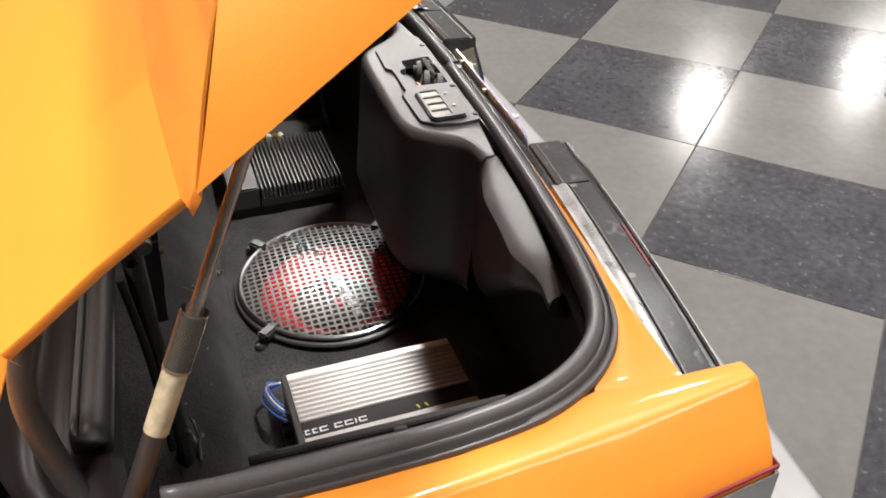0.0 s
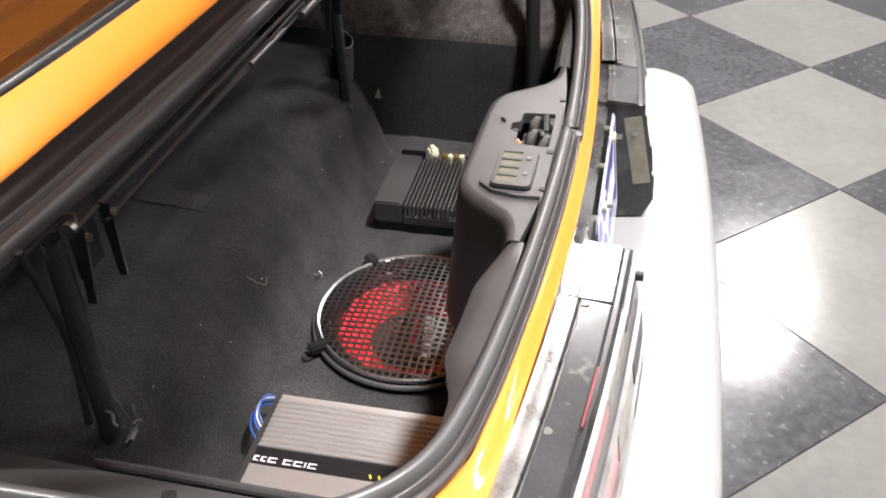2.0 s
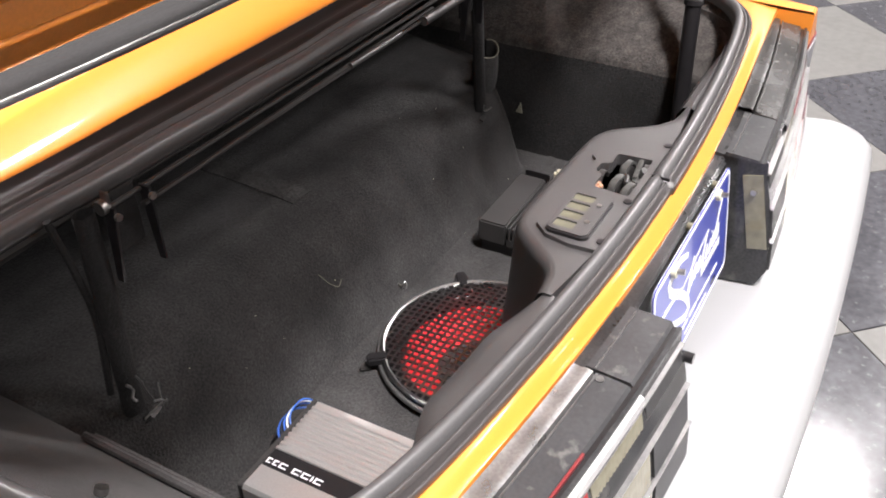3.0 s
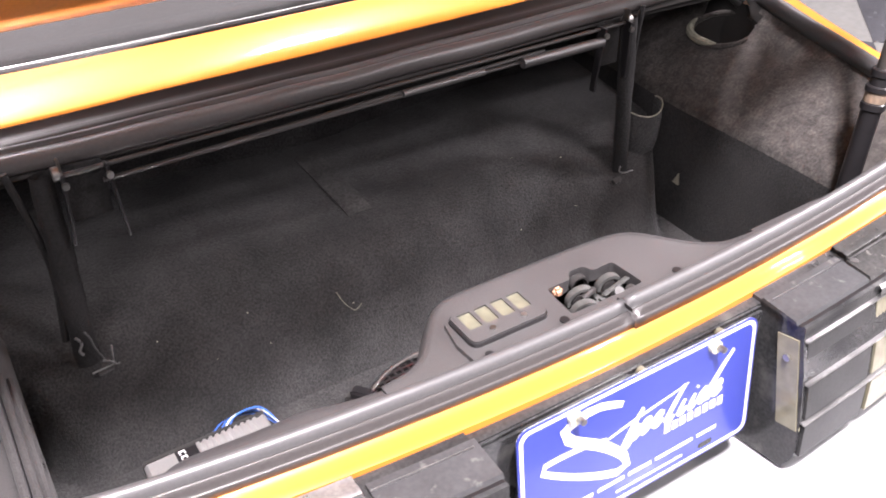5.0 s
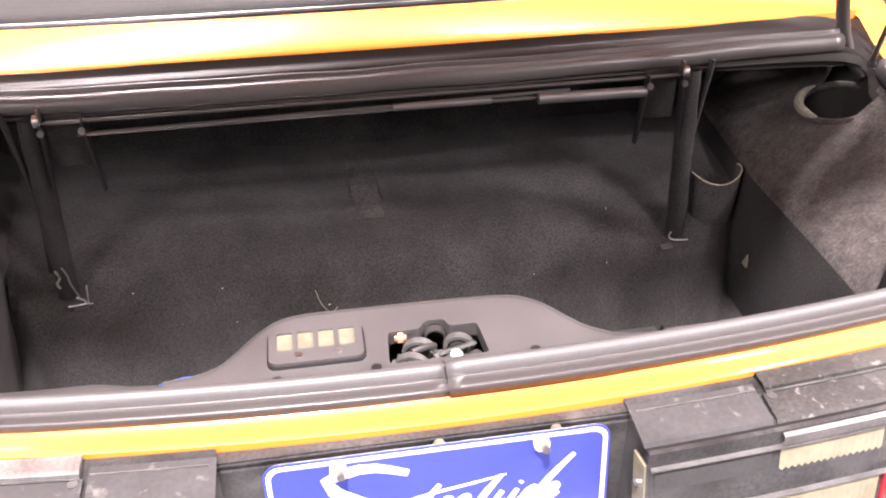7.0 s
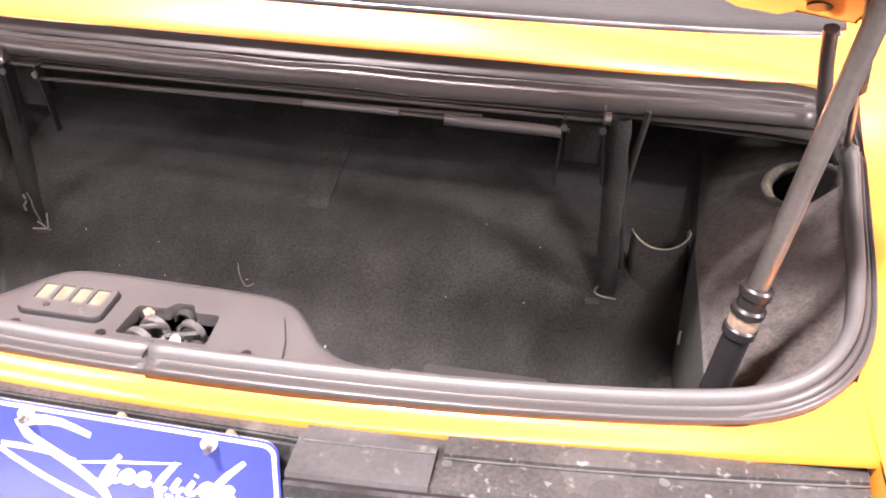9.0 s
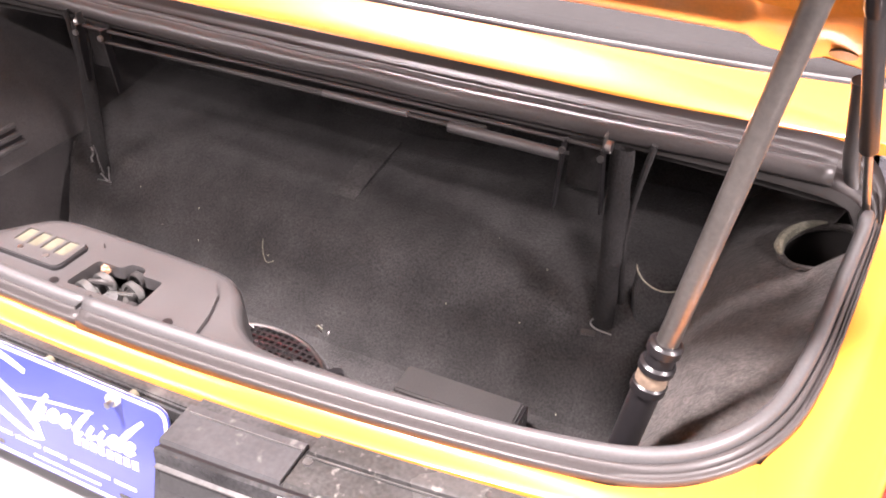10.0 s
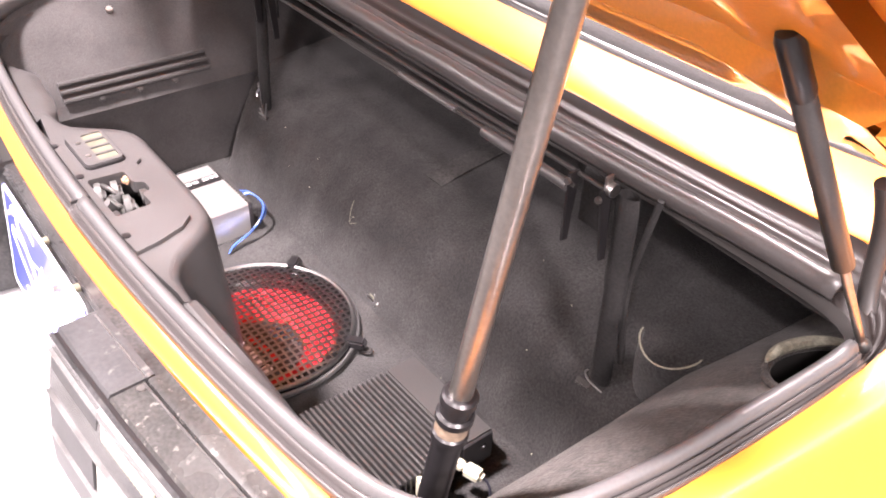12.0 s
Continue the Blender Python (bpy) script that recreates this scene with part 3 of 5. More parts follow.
            bm.faces.new(bm.verts[len(bm.verts) - 4:])
            part(name, bm, mat, lamp)
        # Satin strips stand in for the glints on the rows' bevelled edges.
        seg = [x_in + 0.002 + (0.645 - x_in) * i / 16 for i in range(17)]
        o = (-0.0035, -0.0165, -0.0255)[k]
        bm = loft([rows_at(x, [("r", o + 0.008, z1 + 0.0035), ("r", o, z1 + 0.003), ("r", o, z1 + 0.0015), ("r", o + 0.008, z1 + 0.001)]) for x in seg], close_cols=True)
        part("bright_line", bm, SATIN, lamp, "thin bright line")
    # cream side lens on the end that faces the plate
    bm = box((0.006, 0.03, 0.115), (side * (x_in + 0.0015), -0.041, 0.745), 0.002, turn=pose(0, 0, 0, -13))
    lens = part("side_lens", bm, CREAM, lamp, "aged cream side lens")
    part("lens_screw", disc(0.004, 0.004, (side * (x_in - 0.002), -0.034, 0.775), 10, turn=pose(0, 0, 0, 0, 90)), STEEL, lens, "", True)
    if side < 0:
        part("side_stud", disc(0.006, 0.012, (side * (x_in - 0.004), -0.053, 0.782), 12, turn=pose(0, 0, 0, 90)), BLACK, lamp, "", True)


for side in (-1, 1):
    tail_lamp(side)


def bumper():
    xs = [-0.74 + 1.48 * i / 80 for i in range(81)]
    prof = [(0.205, 0.618), (0.12, 0.628), (0.05, 0.634), (0.02, 0.63), (0.006, 0.618), (0.0, 0.6), (0.0, 0.53), (0.012, 0.5), (0.05, 0.48)]
    rows = []
    for x in xs:
        a = max(0.0, abs(x) - 0.68) / 0.1
        y0 = -0.178 + 0.06 * x * x + 0.1 * a * a
        rows.append([(x, min(y0 + dy * (1 - 0.2 * a), 0.05), z - 0.012 * a) for dy, z in prof])
    part("bumper", loft(rows), WHITE, car, "plain white painted rear bumper", True)


bumper()

# ---- trunk interior shell ----
CARPET_Y = [0.085, 0.405, 0.422, 0.434, 0.446, 0.464, 0.49, 0.525, 0.565, 0.62, 0.7, 0.78, 0.8, 0.81]
CARPET_Z = [0.52, 0.524, 0.53, 0.552, 0.58, 0.611, 0.645, 0.677, 0.7, 0.709, 0.716, 0.722, 0.8, 0.92]
SUB_AT = Vector((-0.024, 0.258, 0.5225))


def carpet_z(y, x=0.4):
    """Height of the carpet, which sags a little in the middle behind the ramp."""
    return float(np.interp(y, CARPET_Y, CARPET_Z)) - 0.018 * math.exp(-(x / 0.16) ** 2) * smooth(0.5, 0.575, y)


def seal_x(y):
    """Half width between the side seals at y."""
    return float(np.interp(y, [0.08, 0.093, 0.116, 0.154, 0.208, 0.285, 0.37, 0.44, 0.485], [0.5, 0.55, 0.594, 0.63, 0.656, 0.672, 0.682, 0.69, 0.6945]))


def smooth(a, b, v):
    t = min(1.0, max(0.0, (v - a) / (b - a)))
    return t * t * (3 - 2 * t)


def trunk_carpet():
    """Flat floor, then a ramp over the axle; the ramp's sides are cut off aslant and fall back to the floor."""
    xs = [-0.55 + 1.1 * i / 110 for i in range(111)]
    ys = [0.035, 0.05, 0.068] + [0.085 + 0.32 * i / 32 for i in range(33)] + [0.413, 0.422, 0.428, 0.434, 0.44, 0.446, 0.455, 0.464, 0.477, 0.49, 0.507, 0.525, 0.545, 0.565, 0.59, 0.62, 0.66, 0.7, 0.78, 0.8, 0.81]
    rows = []
    for y in ys:
        row = []
        for x in xs:
            edge = 0.446 + 0.7 * max(0.0, y - 0.42)
            z = carpet_z(y, x) + 0.004 * noise.noise((x * 8, y * 9, 2.5)) + 0.002 * noise.noise((x * 24, y * 30, 7))
            if y > 0.405 and y < 0.6:
                drop = smooth(edge, edge + 0.03, abs(x))
                z = z * (1 - drop) + 0.523 * drop
            row.append((x, y + 0.004 * noise.noise((x * 9, y * 7, 1)) + 0.0025 * noise.noise((x * 26, y * 20, 5)), z))
        rows.append(row)
    bm = loft(rows)
    # round cut-out that the speaker is let into
    inside = [f for f in bm.faces if all((v.co.xy - SUB_AT.xy).length < 0.137 for v in f.verts)]
    bmesh.ops.delete(bm, geom=inside, context="FACES")
    part("trunk_carpet", bm, CARPET, car, "dark grey trunk carpet rising over the axle, lint-specked", True)


def side_wall(section, side, fillet=0.014, cap=True):
    """Rows of a side wall: a section (out, up) carried along the trunk, drawn in at the rear corner and met by the seal."""
    ys = [0.075 + 0.7 * i / 70 for i in range(71)]
    fine = spline([(x, 0, z) for x, z in section], 44)
    rows = []
    for p in fine:
        row = []
        for y in ys:
            high = smooth(0.7, 0.8, p.z)
            x = min(p.x + 0.22 * max(0.0, y - 0.5) * high + 0.0012 * noise.noise((y * 9, p.z * 9, 4 + side)), seal_x(y) - fillet)
            row.append((side * x, y, p.z + 0.03 * max(0.0, y - 0.5) * high + 0.0008 * noise.noise((y * 22, p.x * 30, 9))))
        rows.append(row)
    for inset, drop in ((0.012, 0.02), (0.006, 0.006)) if cap else ():
        rows.append([(side * max(seal_x(y) - inset, abs(rows[-1][i][0])), y, max(rim_z(min(y, 0.52)) - drop, rows[-1][i][2])) for i, y in enumerate(ys)])
    return rows


def interior():
    trunk_carpet()
    xs = [-0.68 + 1.36 * i / 60 for i in range(61)]
    # carpeted lining: an upright wall, an edge, then a rounded shoulder out to the rim
    section = [(0.542, 0.5), (0.541, 0.6), (0.539, 0.7), (0.5385, 0.738), (0.5415, 0.75), (0.55, 0.762), (0.567, 0.78), (0.594, 0.803), (0.622, 0.821), (0.648, 0.834)]
    bm = loft(side_wall(section[3:], 1))
    hole = Vector((0.661, 0.532))
    inside = [f for f in bm.faces if f.calc_center_median().z > 0.79 and math.hypot((f.calc_center_median().x - hole.x) / 0.043, (f.calc_center_median().y - hole.y) / 0.055) < 1]
    bmesh.ops.delete(bm, geom=inside, context="FACES")
    lining = part("side_lining", bm, LINING, car, "dark grey carpeted side lining with a rounded shoulder", True)
    part("lower_wall", loft(side_wall(section[:4], 1, cap=False)), LOWER_WALL, car, "dark carpeted lower side wall, darkened for its shade", True)
    ring_pts = [Vector((hole.x + 0.045 * math.cos(a), hole.y + 0.057 * math.sin(a), 0.8345 + 0.0155 * math.cos(a) - 0.004 * math.sin(a))) for a in [2 * math.pi * k / 40 for k in range(40)]]
    part("hole_edge", tube(ring_pts, 0.0048, 8, closed=True), LINING, lining, "rolled carpet edge round the hole", True)
    part("hole_felt", tube([p + Vector((-0.002, 0.001, 0.0045)) for p in ring_pts[10:24]], [0.0015, 0.0035, 0.005, 0.006, 0.0065, 0.0068, 0.007, 0.007, 0.007, 0.0068, 0.0065, 0.0055, 0.004, 0.0015], 8), FELT, lining, "frayed cream felt edge", True)
    # Added cup under the hole, so no outside light shows through it.
    rows = [[(hole.x + r * math.cos(a), hole.y + 1.25 * r * math.sin(a), z + 0.0155 * math.cos(a) * r / 0.046) for a in [2 * math.pi * k / 24 for k in range(24)]] for r, z in ((0.046, 0.832), (0.05, 0.8), (0.048, 0.76), (0.002, 0.755))]
    part("hole_well", loft(rows, close_cols=True), TUB, lining, "dark cup added to keep the hole dark", True)
    bm = bmesh.new()
    bm.faces.new([bm.verts.new(p) for p in ((0.5385, 0.464, 0.606), (0.5385, 0.478, 0.607), (0.5385, 0.468, 0.628))])
    part("lining_tear", thick(bm, 0.003), FELT, lining, "small pale tear in the lining")
    # moulded panel on the other side, with a vent slot below its shoulder
    section = [(0.518, 0.5), (0.5165, 0.66), (0.513, 0.682), (0.51, 0.688), (0.5145, 0.696), (0.519, 0.71), (0.529, 0.727), (0.55, 0.7525), (0.58, 0.786), (0.611, 0.816), (0.642, 0.836)]
    side_panel = part("side_panel", loft(side_wall(section, -1)), SIDE_PLASTIC, car, "moulded black side panel with a vent slot", True)
    lean = pose(0, 0, 0, 0, -38, 0)
    slot = part("vent_slot", box((0.004, 0.262, 0.026), (-0.529, 0.307, 0.73), 0.001, turn=lean), BLACK, side_panel, "dark vent slot")
    for x, z in ((-0.535, 0.743), (-0.5255, 0.7315), (-0.518, 0.7185)):
        pts = [Vector((x + 0.001, y, z)) for y in (0.176, 0.24, 0.307, 0.374, 0.438)]
        part("vent_slat", tube(pts, 0.0045, 8), SIDE_PLASTIC, slot)
    for y in (0.238, 0.305, 0.37):
        part("vent_clip", box((0.007, 0.011, 0.009), (-0.5145, y, 0.71), 0.002, turn=lean), BLACK_METAL, slot, "dull metal clip")
    part("panel_screw", disc(0.006, 0.006, (-0.611, 0.307, 0.8215), 12, turn=pose(0, 0, 0, 0, 30)), STEEL, side_panel, "", True)
    # dark tub walls under the seal
    k = next(i for i in range(len(seal)) if seal[i].y >= 0.5)
    n = sum(1 for q in seal if q.y >= 0.5)
    keep = [(seal[(k + n + i) % len(seal)], seal_in[(k + n + i) % len(seal)]) for i in range(len(seal) - n)]
    bm = loft([[q + d * 0.009 - Vector((0, 0, 0.03)) for q, d in keep], [Vector((q.x, q.y, 0.5)) for q, d in keep]])
    part("tub_wall", bm, TUB, car, "dark painted tub wall", True)
    # Unseen sheets added to close the cavity against light from outside.
    for side in (-1, 1):
        outer = [[(side * x, y, z) for y in (0.45, 0.6, 0.83)] for x, z in ((0.698, 0.5), (0.7, 0.75), (0.7, 0.87))]
        part("tub_side", loft(outer), TUB, car, "added dark body shell closing off light behind the lining")
    part("bulkhead", box((1.4, 0.004, 0.45), (0, 0.832, 0.71)), TUB, car, "added dark bulkhead closing off light behind the carpet")
    # underside of the deck ahead of the opening
    rows = [[(x, y, z - 0.03 * x * x) for x in xs] for y, z in ((0.53, 0.905), (0.56, 0.918), (0.82, 0.93))]
    part("deck_underside", loft(rows), TUB, car, "dark underside of the deck", True)


interior()


def fillet(corners, r, n=4):
    """A closed outline with its corners rounded off."""
    out = []
    for i, c in enumerate(corners):
        c, a, b = Vector(c), Vector(corners[i - 1]), Vector(corners[(i + 1) % len(corners)])
        p = c + (a - c).normalized() * min(r, (a - c).length * 0.45)
        q = c + (b - c).normalized() * min(r, (b - c).length * 0.45)
        for k in range(n + 1):
            t = k / n
            v = p * (1 - t) ** 2 + c * 2 * t * (1 - t) + q * t * t
            out.append((v.x, v.y))
    return out


def hoop(m, r, width, t, start=-10, end=190, n=16):
    """A flat band of metal bent into an upright arch."""
    rows = []
    for k in range(n + 1):
        a = radians(start + (end - start) * k / n)
        rows.append([m @ Vector((q * math.cos(a), v, q * math.sin(a))) for q, v in ((r, -width / 2), (r, width / 2), (r - t, width / 2), (r - t, -width / 2))])
    bm = loft(rows, close_cols=True)
    bm.verts.ensure_lookup_table()
    bm.faces.new(bm.verts[:4])
    bm.faces.new(bm.verts[len(bm.verts) - 4:])
    return bm


def rear_trim():
    """Moulded sill cover: narrow at the sides, bulging over the latch in the middle."""
    front = [(-0.235, 0.088), (-0.205, 0.092), (-0.184, 0.102), (-0.168, 0.12), (-0.15, 0.142), (-0.133, 0.157), (-0.112, 0.163), (-0.08, 0.164), (0.04, 0.163), (0.09, 0.16), (0.112, 0.152), (0.127, 0.138), (0.142, 0.118), (0.158, 0.1), (0.18, 0.086), (0.2, 0.081), (0.235, 0.079)]
    back = [(x, rear_y(x) + 0.025 + 0.2 * x * x) for x in [0.235 - 0.47 * i / 20 for i in range(21)]]
    notch = fillet([(-0.034, 0.072), (0.058, 0.073), (0.0545, 0.1165), (0.028, 0.1155), (0.024, 0.127), (0.005, 0.127), (-0.001, 0.116), (-0.031, 0.116)], 0.005)
    cover = part("latch_cover", slab(front + back, 0.836, 0.846, [notch]), PLASTIC, car, "moulded black plastic latch cover")
    pad = [(-0.2, 0.066), (-0.15, 0.067), (-0.152, 0.095), (-0.146, 0.125), (-0.13, 0.142), (-0.05, 0.144), (-0.042, 0.136), (0.03, 0.136), (0.038, 0.144), (0.1, 0.142), (0.116, 0.126), (0.128, 0.095), (0.134, 0.067), (0.1, 0.0645), (0.0, 0.064), (-0.1, 0.0645)]
    part("raised_pad", slab(pad, 0.845, 0.851, [notch]), PLASTIC, cover)
    # front skirt of the cover, rolled over, flaring downwards and tucked in at its hem above the speaker
    rows = []
    for out, z in ((-0.004, 0.8465), (0.0, 0.846), (0.005, 0.842), (0.008, 0.834), (0.011, 0.8), (0.017, 0.73), (0.023, 0.67), (0.0245, 0.65), (0.021, 0.634), (0.012, 0.618), (0.0, 0.607), (-0.012, 0.604)):
        row = []
        for i, (x, y) in enumerate(front):
            a, b = front[max(i - 1, 0)], front[min(i + 1, len(front) - 1)]
            n = Vector((-(b[1] - a[1]), b[0] - a[0], 0)).normalized()
            row.append((x + n.x * out, y + n.y * out, z))
        rows.append(spline(row, 60))
    part("cover_skirt", loft(rows), PLASTIC, cover, "", True)
    for side in (-1, 1):
        xs = [0.232 + (0.27 if side > 0 else 0.25) * i / 20 for i in range(21)]
        lip = [(0.028, -0.03), (0.028, -0.006), (0.031, 0.0), (0.036, 0.003), (0.046, 0.0), (0.054, -0.012)]
        fall = [(0.056, -0.06), (0.05, -0.33)] if side > 0 else [(0.059, -0.3), (0.062, -0.55), (0.06, -0.75), (0.052, -0.9), (0.036, -1.0)]
        rows = []
        for k, (dy, dz) in enumerate(lip + fall):
            row = []
            for x in xs:
                base = rear_y(x) + 0.2 * max(0, x - 0.5) ** 1.2 + dy - 0.005 * (x - 0.23) / 0.2 + 0.03 * max(0, x - 0.35)
                z = 0.841 + dz - 0.05 * max(0, x - 0.25) ** 1.3
                if side > 0:
                    base -= 0.1 * max(0, x - 0.34) if dy > 0.04 else 0
                else:
                    # the hem rises from the cover towards the cut end
                    base += min(0.017 if k < 6 else 0.008, 0.25 * (x - 0.232)) - 0.021 * smooth(0.4, 0.465, x) if k > 2 else 0.05 * max(0, x - 0.36)
                    if k > 5:
                        z = 0.841 + dz * float(np.interp(x, [0.232, 0.28, 0.4, 0.455], [0.225, 0.185, 0.075, 0.038])) - 0.05 * max(0, x - 0.25) ** 1.3
                    z -= 0.012 * smooth(0.42, 0.5, x) + (0.006 if k in (3, 4) else 0) * smooth(0.232, 0.28, x)
                row.append((side * x, base, z))
            rows.append(row)
        bm = loft(rows)
        bm.verts.ensure_lookup_table()
        bm.faces.new([bm.verts[r * 21 + 20] for r in range(len(rows) - (side > 0))])
        part("rear_trim", bm, PLASTIC, car, "narrow moulded black sill trim", True)
    # recess and latch under the notch
    bm = box((0.12, 0.085, 0.004), (0.011, 0.095, 0.79))
    part("latch_recess", bm, BLACK, cover)
    latch = new("latch")
    latch.parent = car
    tagged(latch, "grey metal trunk latch with curved jaws and lever")
    part("latch_frame", box((0.082, 0.038, 0.03), (0.012, 0.094, 0.815), 0.006, seg=3), LATCH_GREY, latch)
    for x, y, z, r, turn in ((-0.013, 0.077, 0.838, 0.0165, -14), (-0.004, 0.094, 0.84, 0.0165, -14), (0.033, 0.095, 0.842, 0.0145, -12)):
        spin = pose(x, y, z, 0, 0, turn)
        part("latch_jaw", hoop(spin, r, 0.0075, 0.0034), LATCH_GREY, latch, "curved grey metal jaw", True)
        part("latch_roller", disc(r - 0.006, 0.012, (x, y + 0.002, z), 20, turn=pose(0, 0, 0, 90, 0, turn)), BLACK_METAL, latch, "", True)
    part("jaw_link", tube(spline([(-0.012, 0.083, 0.852), (0.002, 0.087, 0.853), (0.01, 0.092, 0.849)], 8), 0.0032, 8), BLACK_METAL, latch, "", True)
    part("latch_plate", box((0.036, 0.007, 0.003), (0.03, 0.0825, 0.851), 0.0012, turn=pose(0, 0, 0, -20, -10, 6)), LATCH_GREY, latch, "thin grey metal plate")
    part("striker_pin", disc(0.0058, 0.009, (0.0275, 0.0755, 0.848), 16, turn=pose(0, 0, 0, 35, 0, 0)), SATIN, latch, "dull bright pin", True)
    part("latch_hook", hoop(pose(0.046, 0.0765, 0.842, 0, 0, 10), 0.0075, 0.006, 0.0025), BLACK_METAL, latch, "small dark hook", True)
    part("latch_bolt", box((0.014, 0.016, 0.018), (0.012, 0.082, 0.836), 0.004, turn=pose(0, 0, 0, 20, 0, 10)), LATCH_GREY, latch)
    part("latch_lever", hoop(pose(0.0145, 0.1205, 0.836, 0, 0, -6), 0.0105, 0.008, 0.002), BLACK_METAL, latch, "dark lever tongue", True)
    part("lever_bush", box((0.011, 0.009, 0.01), (-0.0195, 0.113, 0.845), 0.003), TAN, latch, "tan rubber bush")
    # fuse-style light block with four windows
    block = new("light_block")
    block.parent = car
    tagged(block, "black bezel with four cream windows")
    wins = [rounded(0.0145, 0.024, 0.0015, 2, (-0.098 + dx, 0.1115)) for dx in (-0.0285, -0.0095, 0.0095, 0.0285)]
    part("bezel", slab(rounded(0.086, 0.046, 0.008, 5, (-0.098, 0.1045)), 0.8505, 0.857, wins), PLASTIC, block)
    part("bezel_gasket", slab(rounded(0.0895, 0.0495, 0.009, 5, (-0.098, 0.1045)), 0.8505, 0.8545, [rounded(0.08, 0.04, 0.006, 4, (-0.098, 0.1045))]), BLACK, block, "dark gasket")
    for k, dx in enumerate((-0.0285, -0.0095, 0.0095, 0.0285)):
        part("window", box((0.0155, 0.025, 0.003), (-0.098 + dx, 0.1115, 0.8535), 0.0005), WINDOW_CREAM, block)
    for dx in (-0.016, 0.02):
        part("bezel_screw", disc(0.0032, 0.002, (-0.098 + dx, 0.0905, 0.8575), 10), STEEL, block, "", True)
    for x, y in ((-0.134, 0.0665), (0.1, 0.0685), (-0.046, 0.0685)):
        part("cover_plug", disc(0.0048, 0.002, (x, y, 0.8515), 12), BLACK, cover, "", True)


LATCH_GREY = material("latch_grey_metal", (0.075, 0.075, 0.072), 0.5, 0.1, grain=0.25, scale=200, coarse=0.3, coarse_scale=60)
rear_trim()


# ---- trunk lid, its hinges and struts ----
def lid():
    """Raised lid: a sloping front part that sweeps up into a full-width spoiler with leaning ends."""
    trunk_lid = new("trunk_lid")
    trunk_lid.parent = car
    tagged(trunk_lid, "raised glossy orange trunk lid with a ducktail spoiler")
    W = 0.672
    front, crease = Vector((0, 0.567, 1.041)), Vector((0, 0.434, 1.138))
    crease_in, back_in = Vector((0, 0.43, 1.164)), Vector((0, 0.075, 1.415))
    up1, up2 = Vector((0, 0.619, 0.785)), Vector((0, 0.566, 0.824))
    def across(c, up, u, lower=0.0, w=W):
        f = min(1.0, max(0.0, (c.y - 0.434) / 0.133))
        return c + Vector((w * u, 0.012 * f * (1 - u * u), 0)) + up * ((0.028 + 0.017 * f) * (1 - u * u) - lower)
    def along(t):
        y = 0.567 - 0.492 * t
        return (front.lerp(crease, (0.567 - y) / 0.133), up1, W) if y > 0.434 else (crease_in.lerp(back_in, (0.43 - y) / 0.355), up2, 0.7)
    us = [-1 + 2 * i / 40 for i in range(41)]
    rows = []
    for c in (front - up1 * 0.008, front, front.lerp(crease, 0.15), front.lerp(crease, 0.5) + up1 * 0.002, front.lerp(crease, 0.9)):
        row = [across(c, up1, u) for u in us]
        rows.append([row[0] - up1 * 0.007, row[0] - up1 * 0.002 - Vector((0.001, 0, 0))] + row + [row[-1] - up1 * 0.002 + Vector((0.001, 0, 0)), row[-1] - up1 * 0.007])
    # sweep up to the crest and over it
    for w, y, z, crown in ((0.72, 0.444, 1.153, 0.026), (0.732, 0.438, 1.17, 0.026), (0.716, 0.428, 1.205, 0.028), (0.703, 0.418, 1.235, 0.03), (0.693, 0.409, 1.262, 0.03), (0.687, 0.398, 1.275, 0.03), (0.683, 0.3, 1.342, 0.03), (0.68, 0.09, 1.482, 0.03), (0.682, 0.07, 1.48, 0.02), (0.69, 0.06, 1.43, 0.01)):
        row = [Vector((w * u, y, z + crown * (1 - u * u))) for u in us]
        rows.append([row[0] + Vector((0, -0.002, -0.008)), row[0] + Vector((-0.001, -0.001, -0.003))] + row + [row[-1] + Vector((0.001, -0.001, -0.003)), row[-1] + Vector((0, -0.002, -0.008))])
    part("lid_skin", loft(rows), PAINT, trunk_lid, "glossy orange lid skin", True)
    for s in (-1, 1):
        rows = []
        for k in [i / 14 for i in range(15)]:
            low = Vector((0.736, 0.438, 1.168)).lerp(Vector((0.722, 0.07, 1.426)), k)
            top = Vector((0.689, 0.4065, 1.264)).lerp(Vector((0.681, 0.075, 1.482)), k)
            inner = low + Vector((-0.034, 0.0, 0.004))
            row = [inner, low + Vector((-0.006, 0, -0.003)), low, low.lerp(top, 0.3) + Vector((0.004, 0, 0)), low.lerp(top, 0.7) + Vector((0.003, 0, 0)), top]
            rows.append([Vector((s * p.x, p.y, p.z)) for p in row])
        part("spoiler_end", loft(rows), PAINT, trunk_lid, "leaning orange spoiler end", True)
    # inner panel: a sunken field in a raised frame
    us = [-0.995, -0.97, -0.9, -0.87, -0.8, -0.77, 0.77, 0.8, 0.87, 0.9, 0.97, 0.995]
    depth = [0.007, 0.0075, 0.007, 0.015, 0.015, 0.008, 0.008, 0.015, 0.015, 0.007, 0.0075, 0.007]
    rows = []
    for t, k in ((0, 0.0), (0.03, 0.3), (0.14, 1), (0.17, 1), (0.2, 0.35), (0.268, 0.3), (0.28, 0.3), (0.5, 0.3), (0.52, 0.8), (0.56, 0.8), (0.58, 0.3), (0.84, 0.35), (0.87, 1), (0.96, 1), (1.0, 0.2)):
        c, up, w = along(t)
        rows.append([across(c, up, u, d if abs(u) > 0.78 else 0.008 + 0.014 * k, w) for u, d in zip(us, depth)])
